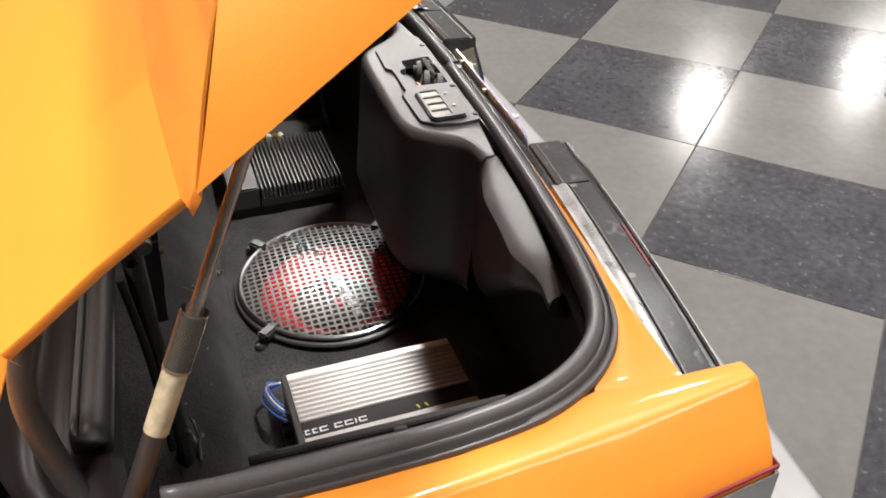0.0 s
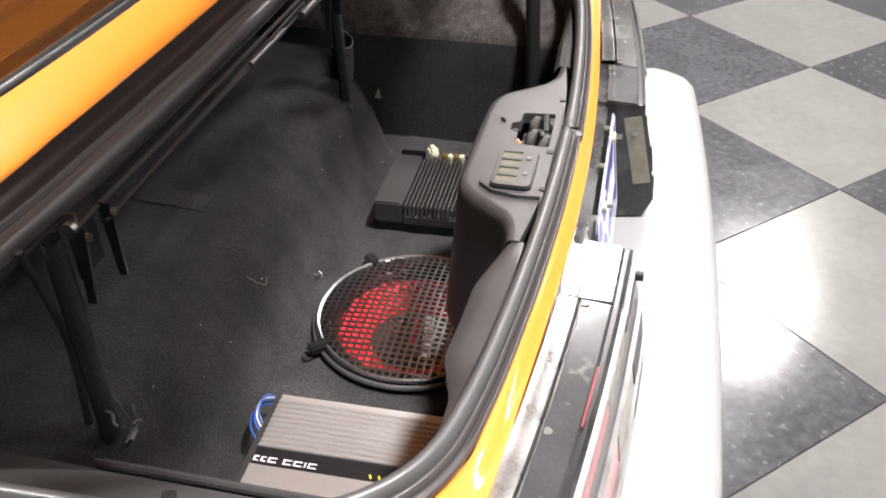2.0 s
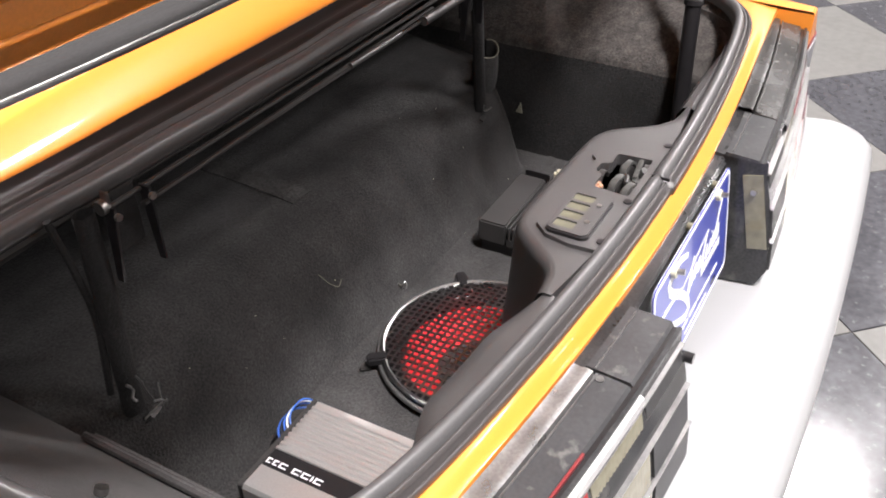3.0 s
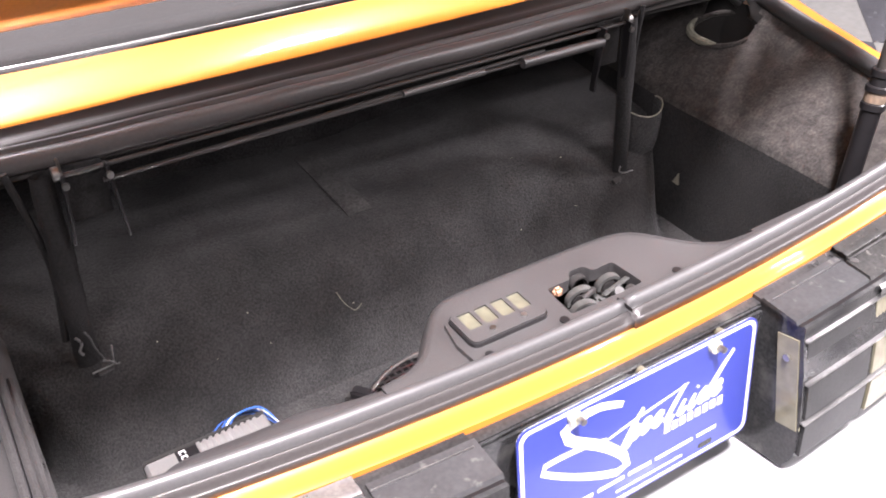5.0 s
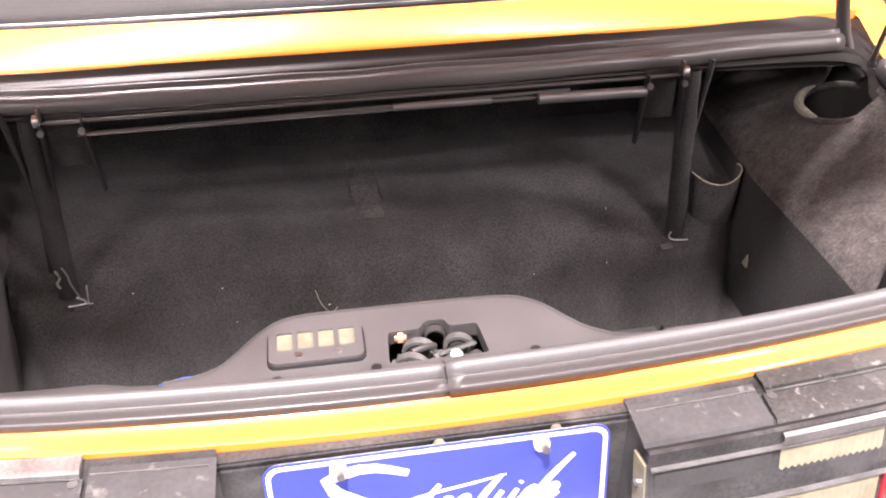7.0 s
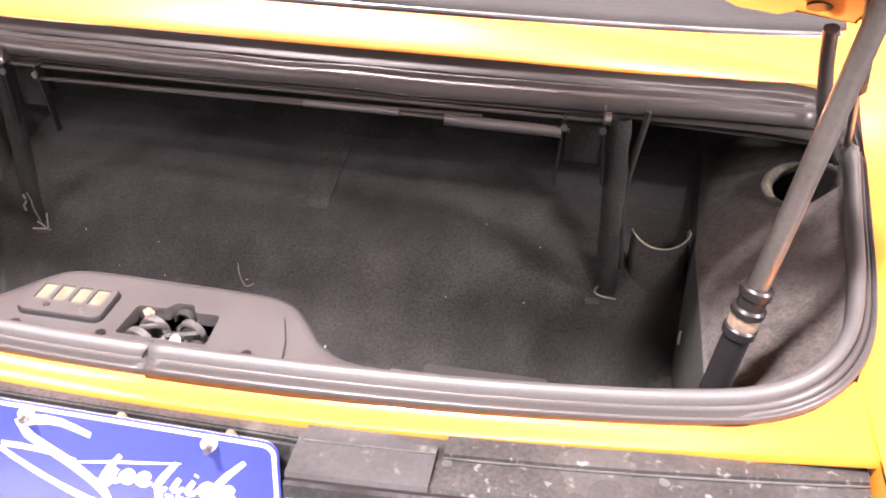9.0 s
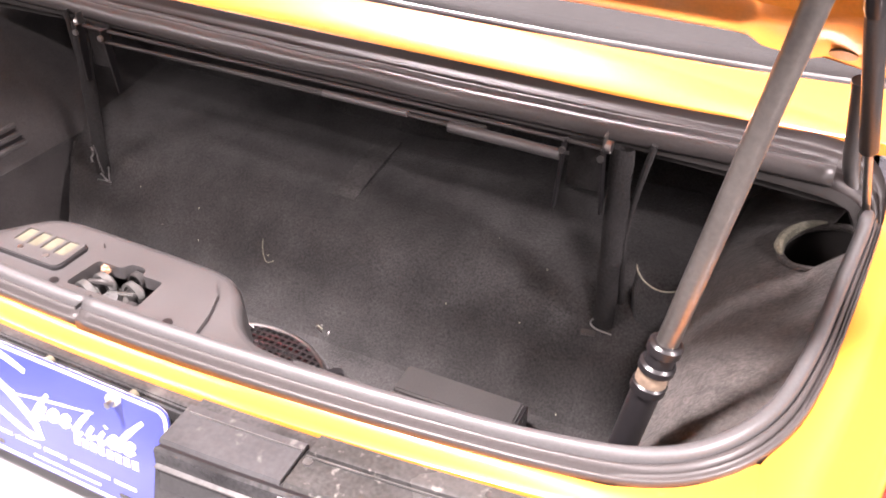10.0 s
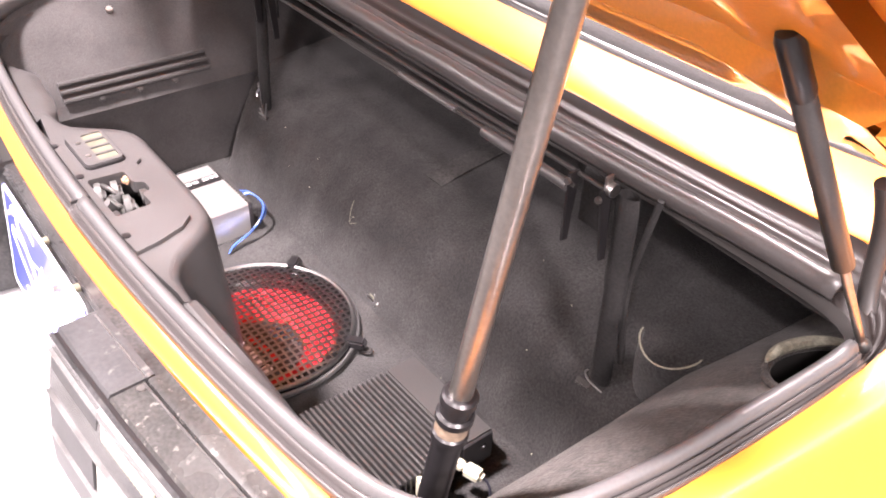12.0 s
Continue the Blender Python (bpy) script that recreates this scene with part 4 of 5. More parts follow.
    part("inner_panel", loft(rows), PAINT_INNER, trunk_lid, "ribbed orange inner panel", True)
    for s in (-1, 1):
        c, up, w = along(0.06)
        part("access_hole", disc(0.0145, 0.003, across(c, up, s * 0.925, 0.0085, w), 20, turn=pose(0, 0, 0, -38)), BLACK, trunk_lid, "dark round access hole", True)
    # dark slots along the front lip
    for s in (-1, 1):
        bm = tube([(s * x, 0.592 - 0.1 * x * x, 1.069 - 0.045 * x * x) for x in [0.42 + 0.13 * i / 10 for i in range(11)]], [0.0015] + [0.0042] * 9 + [0.0015], 8)
        part("lip_slot", bm, BLACK, trunk_lid, "dark slot in the front lip", True)


lid()


def gas_strut(side, tube_at_top):
    strut = new("gas_strut")
    strut.parent = car
    tagged(strut, "black gas strut from trunk rim to lid" if tube_at_top else "gas strut with silver rod and taped black tube")
    a, b = Vector((side * 0.692, 0.527, 0.886)), Vector((side * 0.626, 0.372, 1.2))
    def at(t):
        return a.lerp(b, t)
    if tube_at_top:
        part("rod", tube([at(0.0), at(0.4)], 0.0042, 10), STEEL, strut, "thin bright rod", True)
        part("cylinder", tube([at(0.33), at(0.34), at(0.86), at(0.87)], [0.007, 0.0097, 0.0097, 0.007], 14), BLACK_METAL, strut, "", True)
        part("end_socket", tube([at(0.85), at(0.865), at(0.9), at(0.99), at(1.005), at(1.01)], [0.0098, 0.0108, 0.0104, 0.0104, 0.0085, 0.004], 16), BLACK, strut, "", True)
    else:
        part("rod", tube([at(0.44), at(0.8), at(1.0)], 0.0042, 12), STEEL, strut, "silver rod", True)
        part("cylinder", tube([at(0.0), at(0.01), at(0.46), at(0.47)], [0.006, 0.0078, 0.0078, 0.005], 14), BLACK_METAL, strut, "", True)
        part("tape_wrap", tube([at(0.22), at(0.36)], 0.0086, 14), TAPE, strut, "yellowed masking tape wrap", True)
        part("clear_sleeve", tube([at(0.355), at(0.48)], 0.0096, 14, caps=False), CLEAR, strut, "clear plastic sleeve", True)
    part("ball_stud", tube([at(-0.02), at(0.0), at(0.03), at(0.05)], [0.004, 0.008, 0.008, 0.004], 12), STEEL, strut, "", True)
    pts = spline([(side * 0.645, 0.556, 1.03), (side * 0.65, 0.566, 1.0), (side * 0.655, 0.568, 0.97), (side * 0.664, 0.56, 0.925), (side * 0.678, 0.548, 0.892), (side * 0.692, 0.532, 0.872)], 24)
    part("gooseneck", tube(pts, 0.0095, 12), BLACK_METAL, car, "curved black lid hinge arm", True)


gas_strut(1, True)
gas_strut(-1, False)


def hinge(side):
    h = new("hinge_bracket")
    h.parent = car
    tagged(h, "black steel hinge bracket with bolt and tall strap")
    for x0, x1, z1 in ((0.353, 0.346, 0.82), (0.4, 0.406, 0.828)):
        rows = []
        for t in [i / 6 for i in range(7)]:
            c = Vector((side * (x0 + (x1 - x0) * t), 0.488 + 0.004 * t, 0.918 + (z1 - 0.918) * t))
            w = 0.0075 - 0.003 * t
            rows.append([c + Vector((u, v, 0)) for u, v in ((-0.0016, -w), (0.0016, -w), (0.0016, w), (-0.0016, w))])
        bm = loft(rows, close_cols=True)
        bm.verts.ensure_lookup_table()
        bm.faces.new(bm.verts[:4])
        bm.faces.new(bm.verts[len(bm.verts) - 4:])
        part("cheek", bm, BLACK, h)
        part("rivet", disc(0.0042, 0.004, (side * x0, 0.479, 0.908), 10, turn=pose(0, 0, 0, 90)), STEEL, h, "", True)
    part("web", box((0.044, 0.003, 0.07), (side * 0.377, 0.503, 0.885), 0.001), STRAP, h)
    part("bolt", disc(0.008, 0.008, (side * 0.4045, 0.494, 0.918), 12, turn=pose(0, 0, 0, 0, 90)), STEEL, h, "bright bolt head", True)
    part("tab", box((0.003, 0.012, 0.018), (side * 0.4, 0.492, 0.926), 0.001), STEEL, h)
    rows = []
    for t in [i / 14 for i in range(15)]:
        c = Vector((side * 0.419, 0.506, 0.915)).lerp(Vector((side * 0.43, 0.5, 0.654)), t)
        w = 0.0135 + 0.0012 * math.sin(3 * t) + 0.002 * noise.noise((t * 6, side, 0.3))
        rows.append([c + Vector((w * math.cos(k) + 0.002 * noise.noise((t * 9, k, 2)), 0.009 * math.sin(k), 0)) for k in [2 * math.pi * i / 12 for i in range(13)]])
    part("strap", loft(rows), STRAP, h, "tall carpet-wrapped strap", True)
    part("strap_rod", tube(spline([(side * 0.453, 0.516, 0.922), (side * 0.442, 0.512, 0.85), (side * 0.437, 0.51, 0.784), (side * 0.447, 0.51, 0.69)], 12), 0.0042, 8), STRAP, h, "thin carpeted edge", True)
    part("foot", box((0.02, 0.009, 0.003), (side * 0.415, 0.487, 0.645), 0.001, turn=pose(0, 0, 0, 35, 0, 12)), BLACK_METAL, h, "small dull metal foot")
    part("foot_pin", tube([(-0.431, 0.486, 0.647), (-0.404, 0.485, 0.6505), (-0.401, 0.487, 0.678)] if side < 0 else spline([(0.419, 0.487, 0.67), (0.416, 0.487, 0.662), (0.425, 0.486, 0.656), (0.446, 0.486, 0.654)], 10), 0.0012, 6), STEEL, h, "thin bent wire clip")
    if side < 0:
        part("frayed_end", tube(spline([(side * 0.426, 0.488, 0.71), (side * 0.421, 0.487, 0.697), (side * 0.42, 0.486, 0.685), (side * 0.413, 0.485, 0.662)], 8), 0.0012, 6), SATIN, h, "frayed dull end", True)
        part("frayed_end", tube(spline([(-0.437, 0.493, 0.702), (-0.432, 0.49, 0.693), (-0.437, 0.488, 0.685), (-0.434, 0.487, 0.678)], 8), 0.0017, 6), ALUMINIUM, h, "frayed bright end", True)
        part("frayed_end", tube(spline([(-0.416, 0.482, 0.664), (-0.407, 0.48, 0.66), (-0.403, 0.481, 0.654), (-0.398, 0.483, 0.651)], 8), 0.0014, 6), ALUMINIUM, h, "frayed bright end", True)


for side in (-1, 1):
    hinge(side)


def torsion_bars():
    for (y0, z0, x0), (y1, z1, x1), r in (((0.494, 0.914, -0.4), (0.494, 0.914, 0.4), 0.0028), ((0.486, 0.9, -0.36), (0.492, 0.906, 0.25), 0.0026), ((0.49, 0.898, -0.36), (0.484, 0.903, 0.36), 0.0026)):
        part("torsion_bar", tube([(x0, y0, z0), (x1, y1, z1)], r, 8), BLACK_METAL, car, "thin black torsion bar", True)
    part("bar_sleeve", tube([(0.205, 0.481, 0.902), (0.35, 0.484, 0.899)], 0.0072, 12), PLASTIC, car, "grey wrapped sleeve", True)
    part("bar_sleeve", tube([(0.02, 0.486, 0.903), (0.145, 0.485, 0.903)], 0.0045, 10), PLASTIC, car, "grey wrapped sleeve", True)


torsion_bars()


def pocket():
    rows = []
    arc = [radians(190 + 185 * i / 20) for i in range(21)]
    for k, z in ((0.5, 0.635), (0.78, 0.65), (0.95, 0.675), (1.02, 0.705), (1.0, 0.731)):
        rows.append([(0.494 + 0.039 * k * math.cos(a), 0.533 + 0.03 * k * math.sin(a), z + (0.012 * math.cos(a) ** 2 if z > 0.72 else 0)) for a in arc])
    bm = thick(loft(rows), 0.003)
    bin_ob = part("carpet_pocket", bm, CARPET, car, "small carpeted pocket with pale wire edge", True)
    part("wire_edge", tube([Vector(p) + Vector((0, 0, 0.001)) for p in rows[-1]], 0.0012, 6), FELT, bin_ob, "pale wire edge", True)


pocket()


# ---- things in the trunk ----
def amplifier_silver():
    amp = thing("amplifier", "silver ribbed car amplifier with black label strip", "amplifier", (-0.3375, 0.258, 0.523), 1.0)
    W, L, H = 0.155, 0.238, 0.061
    # heat sink section across: ribs on the far two thirds, flat on the rest
    prof = [(-W / 2, 0.0), (-W / 2, H - 0.004), (-W / 2 + 0.004, H), (-0.0405, H)]
    x = -0.0135
    prof += [(-0.0405, H - 0.001), (x, H - 0.001), (x, H)]
    while x < W / 2 - 0.01:
        prof += [(x + 0.001, H + 0.0015), (x + 0.0045, H + 0.0015), (x + 0.0055, H - 0.002), (x + 0.0072, H - 0.002)]
        x += 0.0082
    prof += [(W / 2 - 0.003, H), (W / 2, H - 0.004), (W / 2, 0.0)]
    rows = [[(px, y, pz) for px, pz in prof] for y in (-L / 2 + 0.008, L / 2 - 0.008)]
    bm = loft(rows, close_cols=True)
    part("heat_sink", bm, SILVER, amp, "silver ribbed aluminium case")
    for s in (-1, 1):
        part("end_plate", box((W, 0.008, H), (0, s * (L / 2 - 0.004), H / 2), 0.0015), BLACK_METAL, amp, "black end plate")
    strip = part("label_strip", box((0.0265, L - 0.017, 0.0012), (-0.027, 0, H - 0.0002), 0.0003), BLACK, amp, "black label strip")
    # maker's mark and model mark as plain bars
    y = 0.11
    for w in (0.0085, 0.0085, 0.0125, 0.0125, 0.0125, 0.004, 0.0125):
        for o in (-0.003, 0.003):
            part("mark_bar", box((0.0016, w - 0.0022, 0.0005), (-0.032 + o, y - w / 2, H + 0.0006)), INK, strip)
        part("mark_bar", box((0.0044, 0.0018, 0.0005), (-0.032, y - 0.0022, H + 0.0006)), INK, strip)
        y -= w + (0.0006 if abs(y - 0.0929) > 0.002 else 0.006)
    for y in (-0.035, -0.046):
        part("mark_bar", box((0.006, 0.0022, 0.0005), (-0.034, y, H + 0.0006), turn=pose(0, 0, 0, 0, 0, 25)), YELLOW_INK, strip)
    for x in (0.03, 0.012, -0.01, -0.05):
        part("terminal", box((0.013, 0.012, 0.014), (x, L / 2 + 0.006, 0.022), 0.0015), BLACK_METAL if x > -0.04 else STEEL, amp)
    for x in (0.034, 0.026):
        part("terminal_screw", disc(0.003, 0.003, (x, L / 2 + 0.006, 0.03), 8), STEEL, amp, "", True)
    for k in range(5):
        o = 0.004 * k
        pts = spline([(0.03 - 1.5 * o, L / 2 + 0.001, 0.044), (0.045 - o, L / 2 + 0.014 + 0.4 * o, 0.055 - 0.5 * o), (0.078 - 0.3 * o, L / 2 + 0.018 + 0.5 * o, 0.05 - o), (0.094 + 0.4 * o, L / 2 + 0.002 - o, 0.032 - 0.6 * o), (0.1 + 0.5 * o, 0.088 - 1.5 * o, 0.012), (0.097 + o, 0.066 - o, 0.002)], 24)
        part("speaker_wire", tube(pts, 0.0012, 6), (BLUE_WIRE, INK, BLUE_WIRE, DARK_WIRE, BLUE_WIRE)[k], amp, "", True)


def amplifier_black():
    amp = thing("amplifier", "black finned car amplifier with brass terminals", "amplifier", (0.287, 0.287, 0.523), 1.0)
    W, L, H = 0.172, 0.198, 0.06
    part("base", box((W - 0.012, L - 0.01, 0.022), (0, 0, 0.011), 0.002), BLACK, amp)
    part("shoulder", box((W - 0.004, 0.05, H - 0.02), (0, L / 2 - 0.025, 0.02 + (H - 0.02) / 2), 0.003, seg=2), AMP_BLACK, amp, "smooth black shoulder")
    n = 20
    pitch = (L - 0.052) / n
    sink = part("heat_sink", box((W - 0.004, L - 0.052, 0.014), (0, -0.026, 0.028)), AMP_BLACK, amp, "black finned heat sink")
    fin = part("fin", box((W - 0.004, pitch * 0.48, H - 0.024), (0, 0, 0), 0.0005, seg=1), AMP_BLACK, sink)
    for i in range(n):
        ob = fin if i == 0 else new("fin", fin.data)
        ob.parent = sink
        ob.location = (0, -L / 2 + pitch * (i + 0.5), 0.022 + (H - 0.024) / 2)
    plate = slab(rounded(0.046, 0.044, 0.003, 3), -0.0015, 0.0015, [[(0.009 + 0.0045 * math.cos(q), 0.006 + 0.0045 * math.sin(q)) for q in [2 * math.pi * k / 14 for k in range(14)]]])
    plate.transform(pose(W / 2 + 0.0035, 0.068, 0.044) @ Matrix(((0, 0, 1, 0), (1, 0, 0, 0), (0, 1, 0, 0), (0, 0, 0, 1))))
    part("end_plate", plate, BLACK, amp, "thin black end plate with a hole")
    for k, y in enumerate((-0.022, -0.011, 0.0, 0.011)):
        part("terminal", box((0.012, 0.0085, 0.032), (W / 2 + 0.007, y, 0.046), 0.002), BRASS if k % 2 else PLUG, amp, "brass terminal" if k % 2 else "cream terminal")
    for k in range(3):
        pts = spline([(W / 2 + 0.012, -0.022 + 0.011 * k, 0.058), (W / 2 + 0.026, -0.03 + 0.011 * k, 0.045), (W / 2 + 0.034, -0.05 + 0.01 * k, 0.008), (W / 2 + 0.04, -0.07, 0.004)], 14)
        part("power_wire", tube(pts, 0.0022, 6), (DARK_WIRE, YELLOW_INK, BLUE_WIRE)[k], amp, "", True)


def subwoofer():
    sub = thing("subwoofer", "round subwoofer with red cone under a square metal grille", "speaker", SUB_AT)
    R = 0.147
    def torus(r, z, t):
        return tube([(r * math.cos(a), r * math.sin(a), z) for a in [2 * math.pi * k / 64 for k in range(64)]], t, 8, closed=True)
    def turned(pts, seg=48):
        return loft([[(r * math.cos(a), r * math.sin(a), z) for a in [2 * math.pi * k / seg for k in range(seg)]] for r, z in pts], close_cols=True)
    part("basket", turned([(R - 0.004, 0.001), (R - 0.003, 0.012), (R - 0.008, 0.015), (R - 0.02, 0.014), (R - 0.022, 0.006)]), BLACK, sub, "", True)
    part("surround", turned([(R - 0.021, 0.008), (0.123, 0.0085), (0.1185, 0.005), (0.115, -0.003), (0.113, -0.007)]), BLACK, sub, "black rubber surround", True)
    part("cone", turned([(0.1145, -0.005), (0.1, -0.0135), (0.082, -0.0255), (0.066, -0.035), (0.06, -0.037)]), RED_CONE, sub, "red cone", True)
    cap = part("dust_cap", turned([(0.067, -0.035), (0.063, -0.032), (0.048, -0.028), (0.024, -0.0245), (0.001, -0.0235)]), CONE_GREY, sub, "dark grey dust cap", True)
    # maker's mark on the cap as plain bars
    def cap_bar(x, y, w, h, mat):
        part("mark_bar", box((w, h, 0.002), (x, y, -0.0232 - 2.0 * (x * x + y * y) * 0.95), turn=pose(0, 0, 0, 0, 0, 8)), mat, cap)
    for k, x in enumerate((-0.04, -0.021, -0.003, 0.015, 0.033, 0.049)):
        cap_bar(x, -0.026 + 0.14 * (x + 0.04), 0.013, 0.014, INK)
    for x, w in ((-0.014, 0.02), (0.012, 0.016), (0.034, 0.018)):
        cap_bar(x, 0.0 + 0.14 * x, w, 0.011, RED_CONE)
    # grille: crossing flat bars, domed
    bm = bmesh.new()
    pitch, half = 0.0108, 0.0016
    n = int(R / pitch)
    def dome(x, y):
        return 0.0185 + 0.0105 * (1 - (x * x + y * y) / (R * R))
    for i in range(-n, n + 1):
        c = i * pitch
        reach = math.sqrt(max(0, (R - 0.006) ** 2 - c * c))
        ts = [-reach + 2 * reach * k / 12 for k in range(13)]
        for flip in (0, 1):
            rows = []
            for t in ts:
                row = []
                for o, d in ((-half, 0), (half, 0), (half, -0.0012), (-half, -0.0012)):
                    x, y = (t, c + o) if flip else (c + o, t)
                    row.append((x, y, dome(x, y) + d + (0.0002 if flip else 0)))
                rows.append(row)
            loft(rows, bm, close_cols=True)
    part("grille", bm, STEEL_GRILLE, sub, "grey metal mesh grille")
    part("grille_ring", torus(R - 0.003, 0.0178, 0.004), STEEL_GRILLE, sub, "grey metal ring", True)
    part("gasket_ring", torus(R + 0.002, 0.009, 0.0045), RING, sub, "", True)
    for a in (40, 130, 215, 318):
        c, s = math.cos(radians(a)), math.sin(radians(a))
        clip = part("clip", box((0.03, 0.018, 0.014), (c * (R + 0.007), s * (R + 0.007), 0.017), 0.003, turn=pose(0, 0, 0, 0, 0, a)), BLACK, sub, "black grille clip")
        part("clip_foot", box((0.016, 0.014, 0.006), (c * (R + 0.024), s * (R + 0.024), 0.005), 0.002, turn=pose(0, 0, 0, 0, 0, a)), BLACK_METAL, clip)


STEEL_GRILLE = material("grille_metal", (0.34, 0.34, 0.34), 0.29, 1.0, grain=0.15, scale=300, rough_var=0.08)
amplifier_silver()
amplifier_black()
subwoofer()


def lid_prop():
    prop = thing("lid_prop", "telescopic pole propping the trunk lid, black below grey", "pole", (0.492, 0.15, 0.522))
    d = Vector((0.112, 0.046, 0.758))
    def at(z):
        return d * ((z - 0.522) / d.z)
    part("lower_tube", tube([at(0.522), at(0.875)], 0.0132, 16), BLACK, prop, "black lower tube", True)
    part("upper_tube", tube([at(0.86), at(1.283)], 0.0098, 16), STEEL_POLE, prop, "grey upper tube", True)
    for z, r, h, mat in ((0.874, 0.0158, 0.006, BLACK), (0.886, 0.0142, 0.008, SLEEVE), (0.897, 0.0162, 0.005, BLACK), (0.907, 0.013, 0.01, BLACK), (0.918, 0.0152, 0.006, BLACK)):
        part("collar", tube([at(z - h), at(z - h + 0.002), at(z + h - 0.002), at(z + h)], [r * 0.85, r, r, r * 0.85], 18), mat, prop, "", True)
    part("end_cap", tube([at(1.262), at(1.29)], 0.0112, 16), BLACK_METAL, prop, "", True)


SLEEVE = material("worn_brown_tape", (0.2, 0.15, 0.11), 0.4, grain=0.2, scale=200, coarse=0.3, coarse_scale=60)
STEEL_POLE = material("grey_tube", (0.2, 0.185, 0.172), 0.28, 0.8, grain=0.1, scale=200, coarse=0.15, coarse_scale=12)
lid_prop()


def license_plate():
    plate = thing("license_plate", "blue dealer plate with white border and script strokes", "plate", (0, -0.0, 0.742))
    turn = pose(0, 0, 0, 90)
    def flat(outline, y0, y1, mat, name, label="", holes=(), parent=None):
        bm = slab(outline, y0, y1, holes)
        bmesh.ops.transform(bm, matrix=turn, verts=bm.verts)
        return part(name, bm, mat, parent or plate, label)
    flat(rounded(0.304, 0.151, 0.014), -0.0008, 0.0, INK, "back", "bare pale back")
    panel = flat(rounded(0.305, 0.152, 0.014), 0.0, 0.0014, PLATE_BLUE, "panel", "blue enamel panel")
    flat(rounded(0.3, 0.147, 0.012), 0.0014, 0.0018, INK, "border", "white border line", [rounded(0.292, 0.139, 0.0095)])
    def stroke(pts, w):
        """A flat brush stroke through pts, w wide at each point."""
        c = spline([(x, y, 0) for x, y in pts], 28)
        n = len(c)
        left, right = [], []
        for i, p in enumerate(c):
            t = (c[min(i + 1, n - 1)] - c[max(i - 1, 0)]).normalized()
            f = i / (n - 1) * (len(w) - 1)
            ww = np.interp(f, range(len(w)), w)
            left.append(p + Vector((-t.y, t.x, 0)) * ww)
            right.append(p - Vector((-t.y, t.x, 0)) * ww)
        bm = loft([left, right])
        bmesh.ops.transform(bm, matrix=turn @ Matrix.Translation((0, 0, 0.0019)), verts=bm.verts)
        bm = thick(bm, 0.0003)
        part("script_stroke", bm, INK, panel)
    stroke([(-0.029, 0.050), (-0.064, 0.061), (-0.099, 0.052), (-0.090, 0.036), (-0.050, 0.008), (-0.0225, -0.022), (-0.031, -0.0345), (-0.078, -0.015), (-0.126, 0.016), (-0.120, 0.023), (-0.082, 0.022), (-0.049, 0.016)], [0.0035, 0.006, 0.006, 0.005, 0.0038, 0.0034, 0.0024])
    stroke([(-0.052, 0.014), (-0.01, 0.0225), (0.03, 0.029), (0.058, 0.034)], [0.0008, 0.0016, 0.0014, 0.0006])
    # tall leaning strokes, then low looped ones between them
    for x, y, dx, dy in ((-0.028, -0.006, 0.026, 0.038), (0.028, -0.002, 0.026, 0.036), (0.082, 0.002, 0.038, 0.046)):
        stroke([(x, y), (x + dx * 0.45, y + dy * 0.5), (x + dx, y + dy)], [0.0034, 0.0034, 0.0022])
        stroke([(x, y), (x + 0.005, y - 0.0015), (x + 0.012, y + 0.004)], [0.0028, 0.0026, 0.0014])
    for x in (-0.004, 0.012, 0.074, 0.094):
        stroke([(x, 0.0045), (x + 0.009, 0.0085), (x + 0.0125, 0.013), (x + 0.0085, 0.0155), (x + 0.001, 0.009), (x - 0.001, 0.003), (x + 0.004, -0.0005), (x + 0.013, 0.005)], [0.0016, 0.002, 0.0022, 0.0026, 0.0026, 0.0016])
    for x in (-0.016, 0.046, 0.06):
        stroke([(x - 0.001, -0.001), (x + 0.004, 0.008), (x + 0.0085, 0.015)], [0.0028, 0.0028, 0.0022])
        stroke([(x - 0.001, -0.001), (x + 0.005, -0.001), (x + 0.011, 0.005)], [0.0024, 0.0024, 0.0014])
    stroke([(0.071, 0.0215), (0.0725, 0.0235)], [0.0022, 0.0022])
    for k in range(8):
        part("text_bar", box((0.0078, 0.0006, 0.0105), (0.031 + 0.0106 * k, -0.002, -0.0115)), INK, panel)
    x = -0.085
    for w in (0.02, 0.034, 0.03, 0.052, 0.028):
        part("text_bar", box((w, 0.0005, 0.0042), (x + w / 2, -0.002, -0.045)), INK, panel)
        x += w + 0.006
    part("text_bar", box((0.09, 0.0005, 0.0026), (0.01, -0.002, -0.06)), INK, panel)
    for x in (-0.0889, 0.0889):
        screw = part("screw", disc(0.0072, 0.006, (x, -0.004, 0.0655), 14, turn=turn), PLUG, plate, "pale bolt with nut", True)
        part("screw_tip", disc(0.0035, 0.012, (x + 0.002, -0.009, 0.0655), 8, turn=turn), STEEL, screw, "", True)
    for x in (-0.0889, 0.0889):
        flat(rounded(0.02, 0.007, 0.003, 3, (x, -0.062)), 0.0012, 0.0017, LAMP_BLACK, "slot", "", (), panel)
    plate.matrix_basis = pose(0, -0.0093, 0.7424, -7)


license_plate()


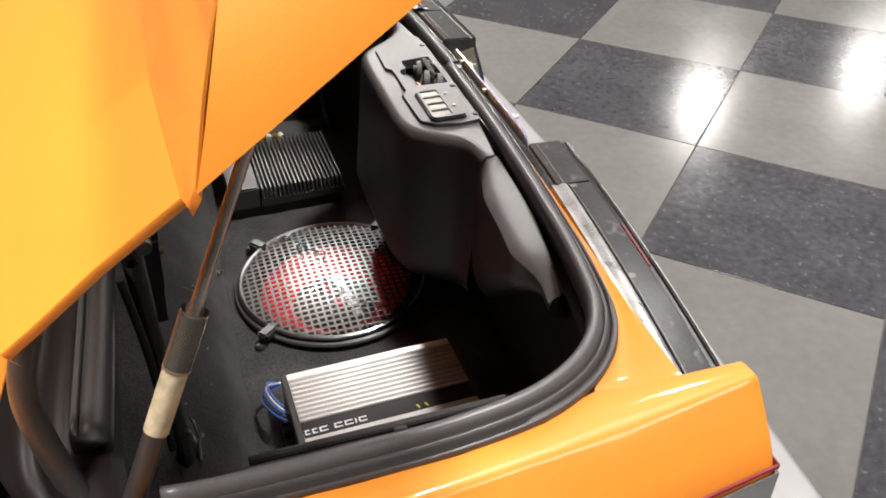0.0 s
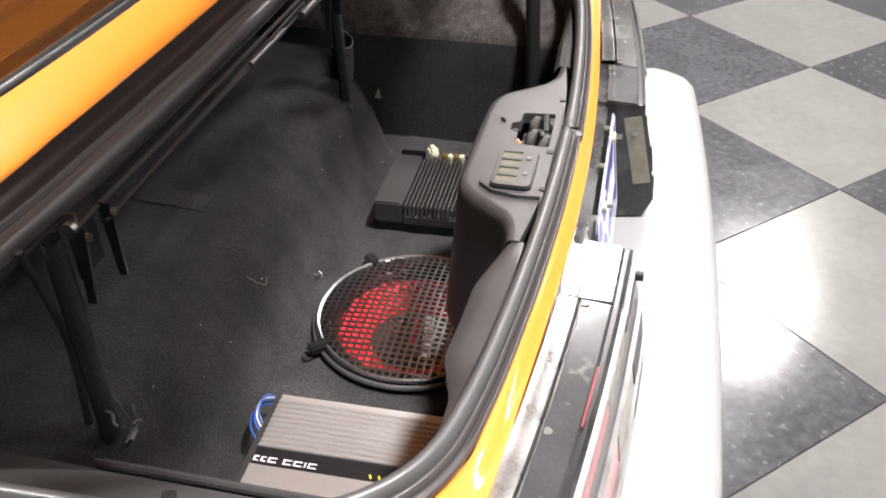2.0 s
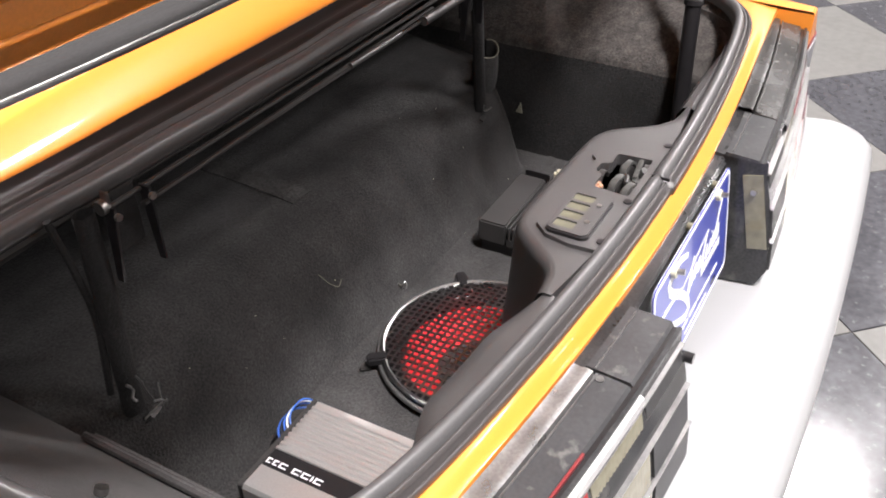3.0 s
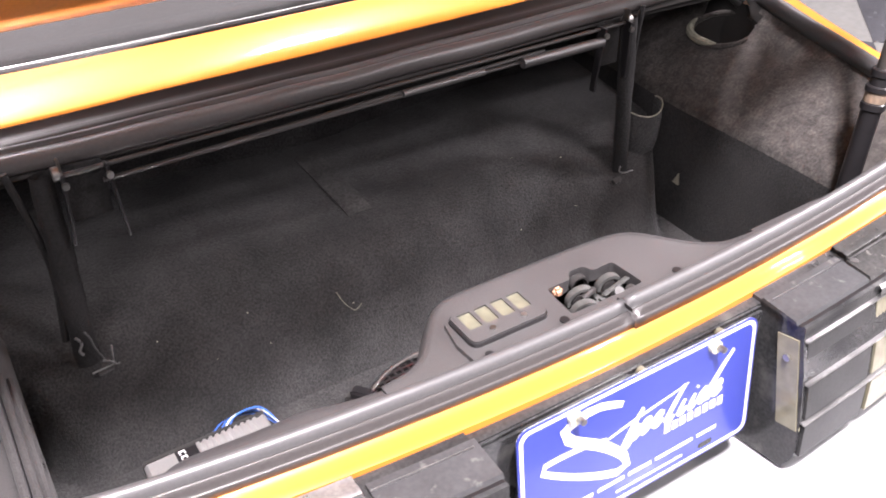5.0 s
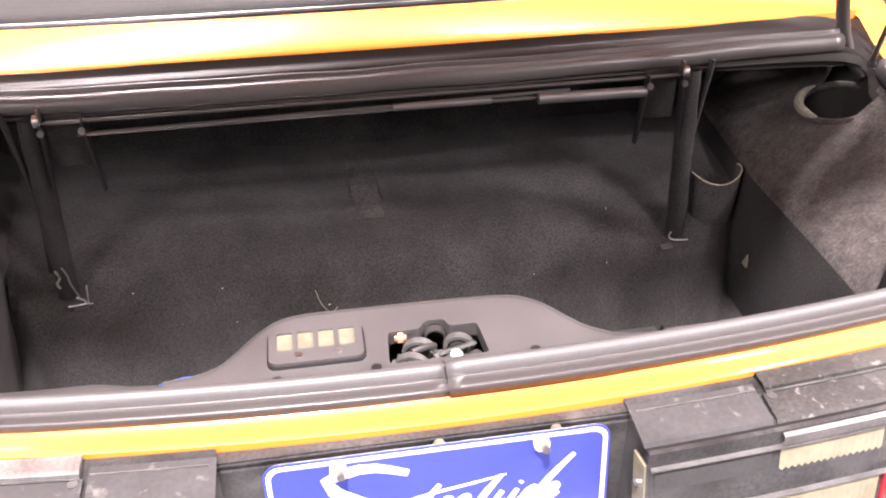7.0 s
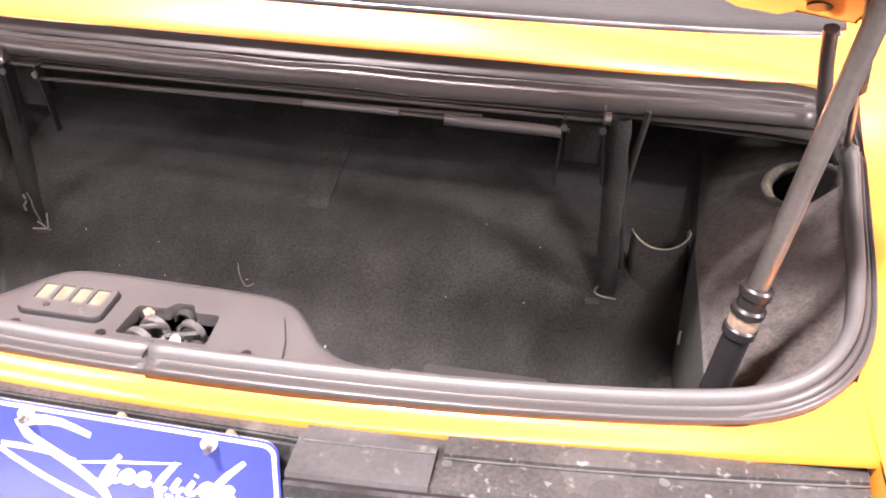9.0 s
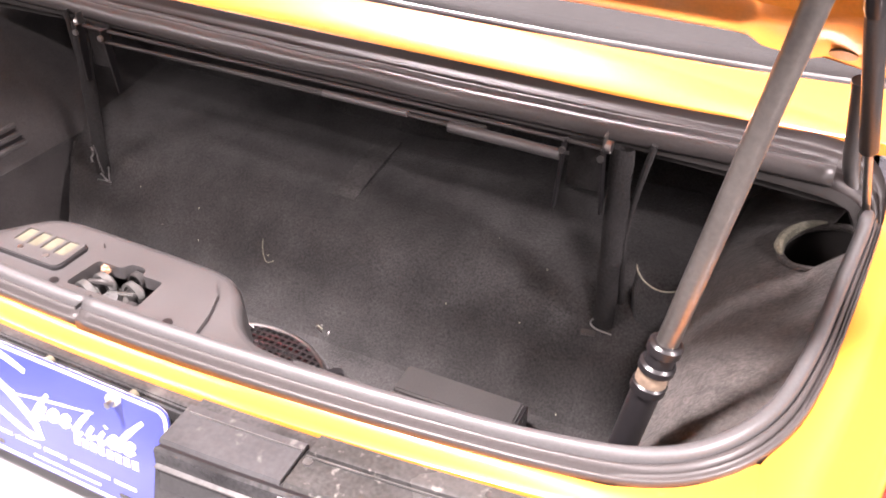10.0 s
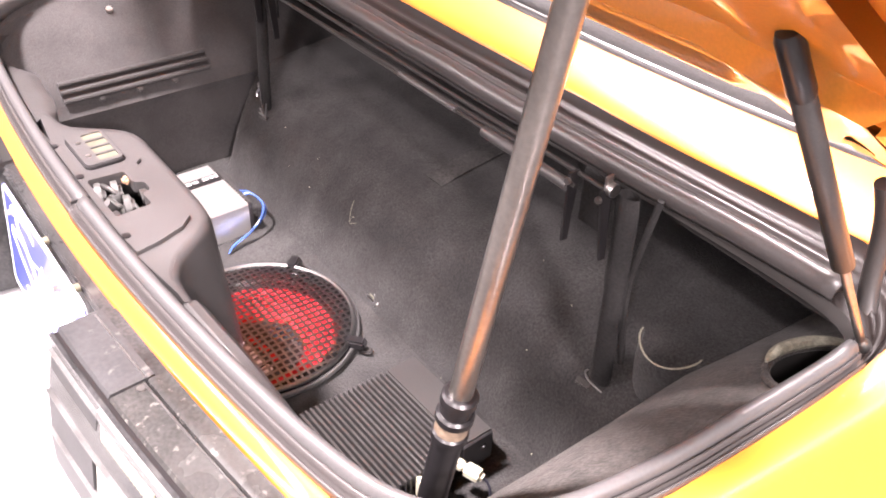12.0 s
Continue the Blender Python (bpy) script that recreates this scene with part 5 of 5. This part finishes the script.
def cables():
    ob = thing("cable", "cream plug and thin wire beside the black amplifier", "cable", (0.0, 0.0, 0.0))
    lean = pose(0, 0, 0, 0, 12, 26)
    part("plug_body", box((0.028, 0.018, 0.017), (0.403, 0.327, 0.5765), 0.005, turn=lean, seg=3), PLUG, ob, "cream plastic plug")
    part("plug_neck", box((0.016, 0.013, 0.012), (0.386, 0.319, 0.58), 0.003, turn=lean), PLUG, ob)
    part("wire", tube(spline([(0.414, 0.333, 0.574), (0.424, 0.336, 0.566), (0.432, 0.33, 0.545), (0.434, 0.3, 0.528), (0.43, 0.24, 0.527)], 18), 0.0018, 6), DARK_WIRE, ob, "", True)


cables()


def wire_tuft():
    """Bare wire ends sticking out of the carpet beside the speaker."""
    ob = thing("wire_end", "frayed wire ends poking through the carpet", "wire", (0.036, 0.427, 0.532))
    for k in range(5):
        a = radians(40 * k)
        pts = spline([(0, 0, 0), (0.006 * math.cos(a), 0.006 * math.sin(a), 0.009), (0.012 * math.cos(a + 1), 0.01 * math.sin(a + 1), 0.014 + 0.002 * k)], 8)
        part("strand", tube(pts, 0.0014, 5), FELT if k % 2 else STEEL, ob, "", True)


wire_tuft()


def strap_end():
    ob = thing("carpet_flap", "worn strap end lying on the trunk carpet", "strap", (-0.011, 0.572, 0.0))
    rows = []
    for y in (0, 0.02, 0.05, 0.08, 0.11, 0.14, 0.17):
        rows.append([(x - 0.05 * y, y, carpet_z(0.572 + y, x) + 0.006 - 0.002 * abs(x) / 0.02) for x in (-0.02, -0.008, 0.008, 0.02)])
    part("strap", thick(loft(rows), 0.003), WORN, ob, "", True)


strap_end()


def lint():
    """Pale specks of lint on the carpet."""
    bm = bmesh.new()
    rnd = random.Random(4)
    spots = [(-0.227, 0.49), (-0.284, 0.464), (0.253, 0.562), (0.322, 0.478), (0.402, 0.426), (0.219, 0.419)]
    for _ in range(5):
        spots.append((rnd.uniform(-0.4, 0.4), rnd.uniform(0.45, 0.56)))
    for x, y in spots:
        z = carpet_z(y, x) + 0.004
        s = rnd.uniform(0.0005, 0.0011)
        box((s, s * 1.6, s), (x, y, z), 0, bm, turn=pose(0, 0, 0, 40, 0, rnd.uniform(0, 180)))
    tagged(part("lint", bm, PLUG), "pale specks of lint on the carpet", "lint", kind="stuff")


lint()


def thread():
    ob = thing("thread", "short pale curled thread lying on the carpet", "thread")
    pts = [(-0.101, 0.481), (-0.097, 0.473), (-0.092, 0.467), (-0.083, 0.462), (-0.072, 0.465)]
    part("strand", tube(spline([(x, y, carpet_z(y, x) + 0.002) for x, y in pts], 20), 0.0005, 5), FELT, ob, "", True)


thread()

# ---- floor tiles ----
near = []
for i in range(-24, 25):
    for j in range(-24, 25):
        c = tile_place(i, j)
        if max(abs(c.x), abs(c.y)) > 12.6:
            continue
        dark = (i + j) % 2 == 0
        if 0 < c.x < 8.2 and -6.6 < c.y < 1.0 and len(near) < 300:
            ob = new("tile", tile_data[0 if dark else 1])
            ob.matrix_basis = Matrix.Translation(c) @ Matrix.Rotation(TURN_FLOOR, 4, "Z")
            ob.parent = floor
            near.append(ob)
        else:
            vs = [rest.verts.new(c + U * (a * (TILE / 2 - 0.0015)) + V * (b * (TILE / 2 - 0.0015)) + Vector((0, 0, 0.0))) for a, b in ((-1, -1), (1, -1), (1, 1), (-1, 1))]
            rest.faces.new(vs).material_index = 0 if dark else 1
far = part("tile_field", rest, (TILE_DARK, TILE_LIGHT), floor)
tagged(far, "far dark and light tiles", kind="stuff")
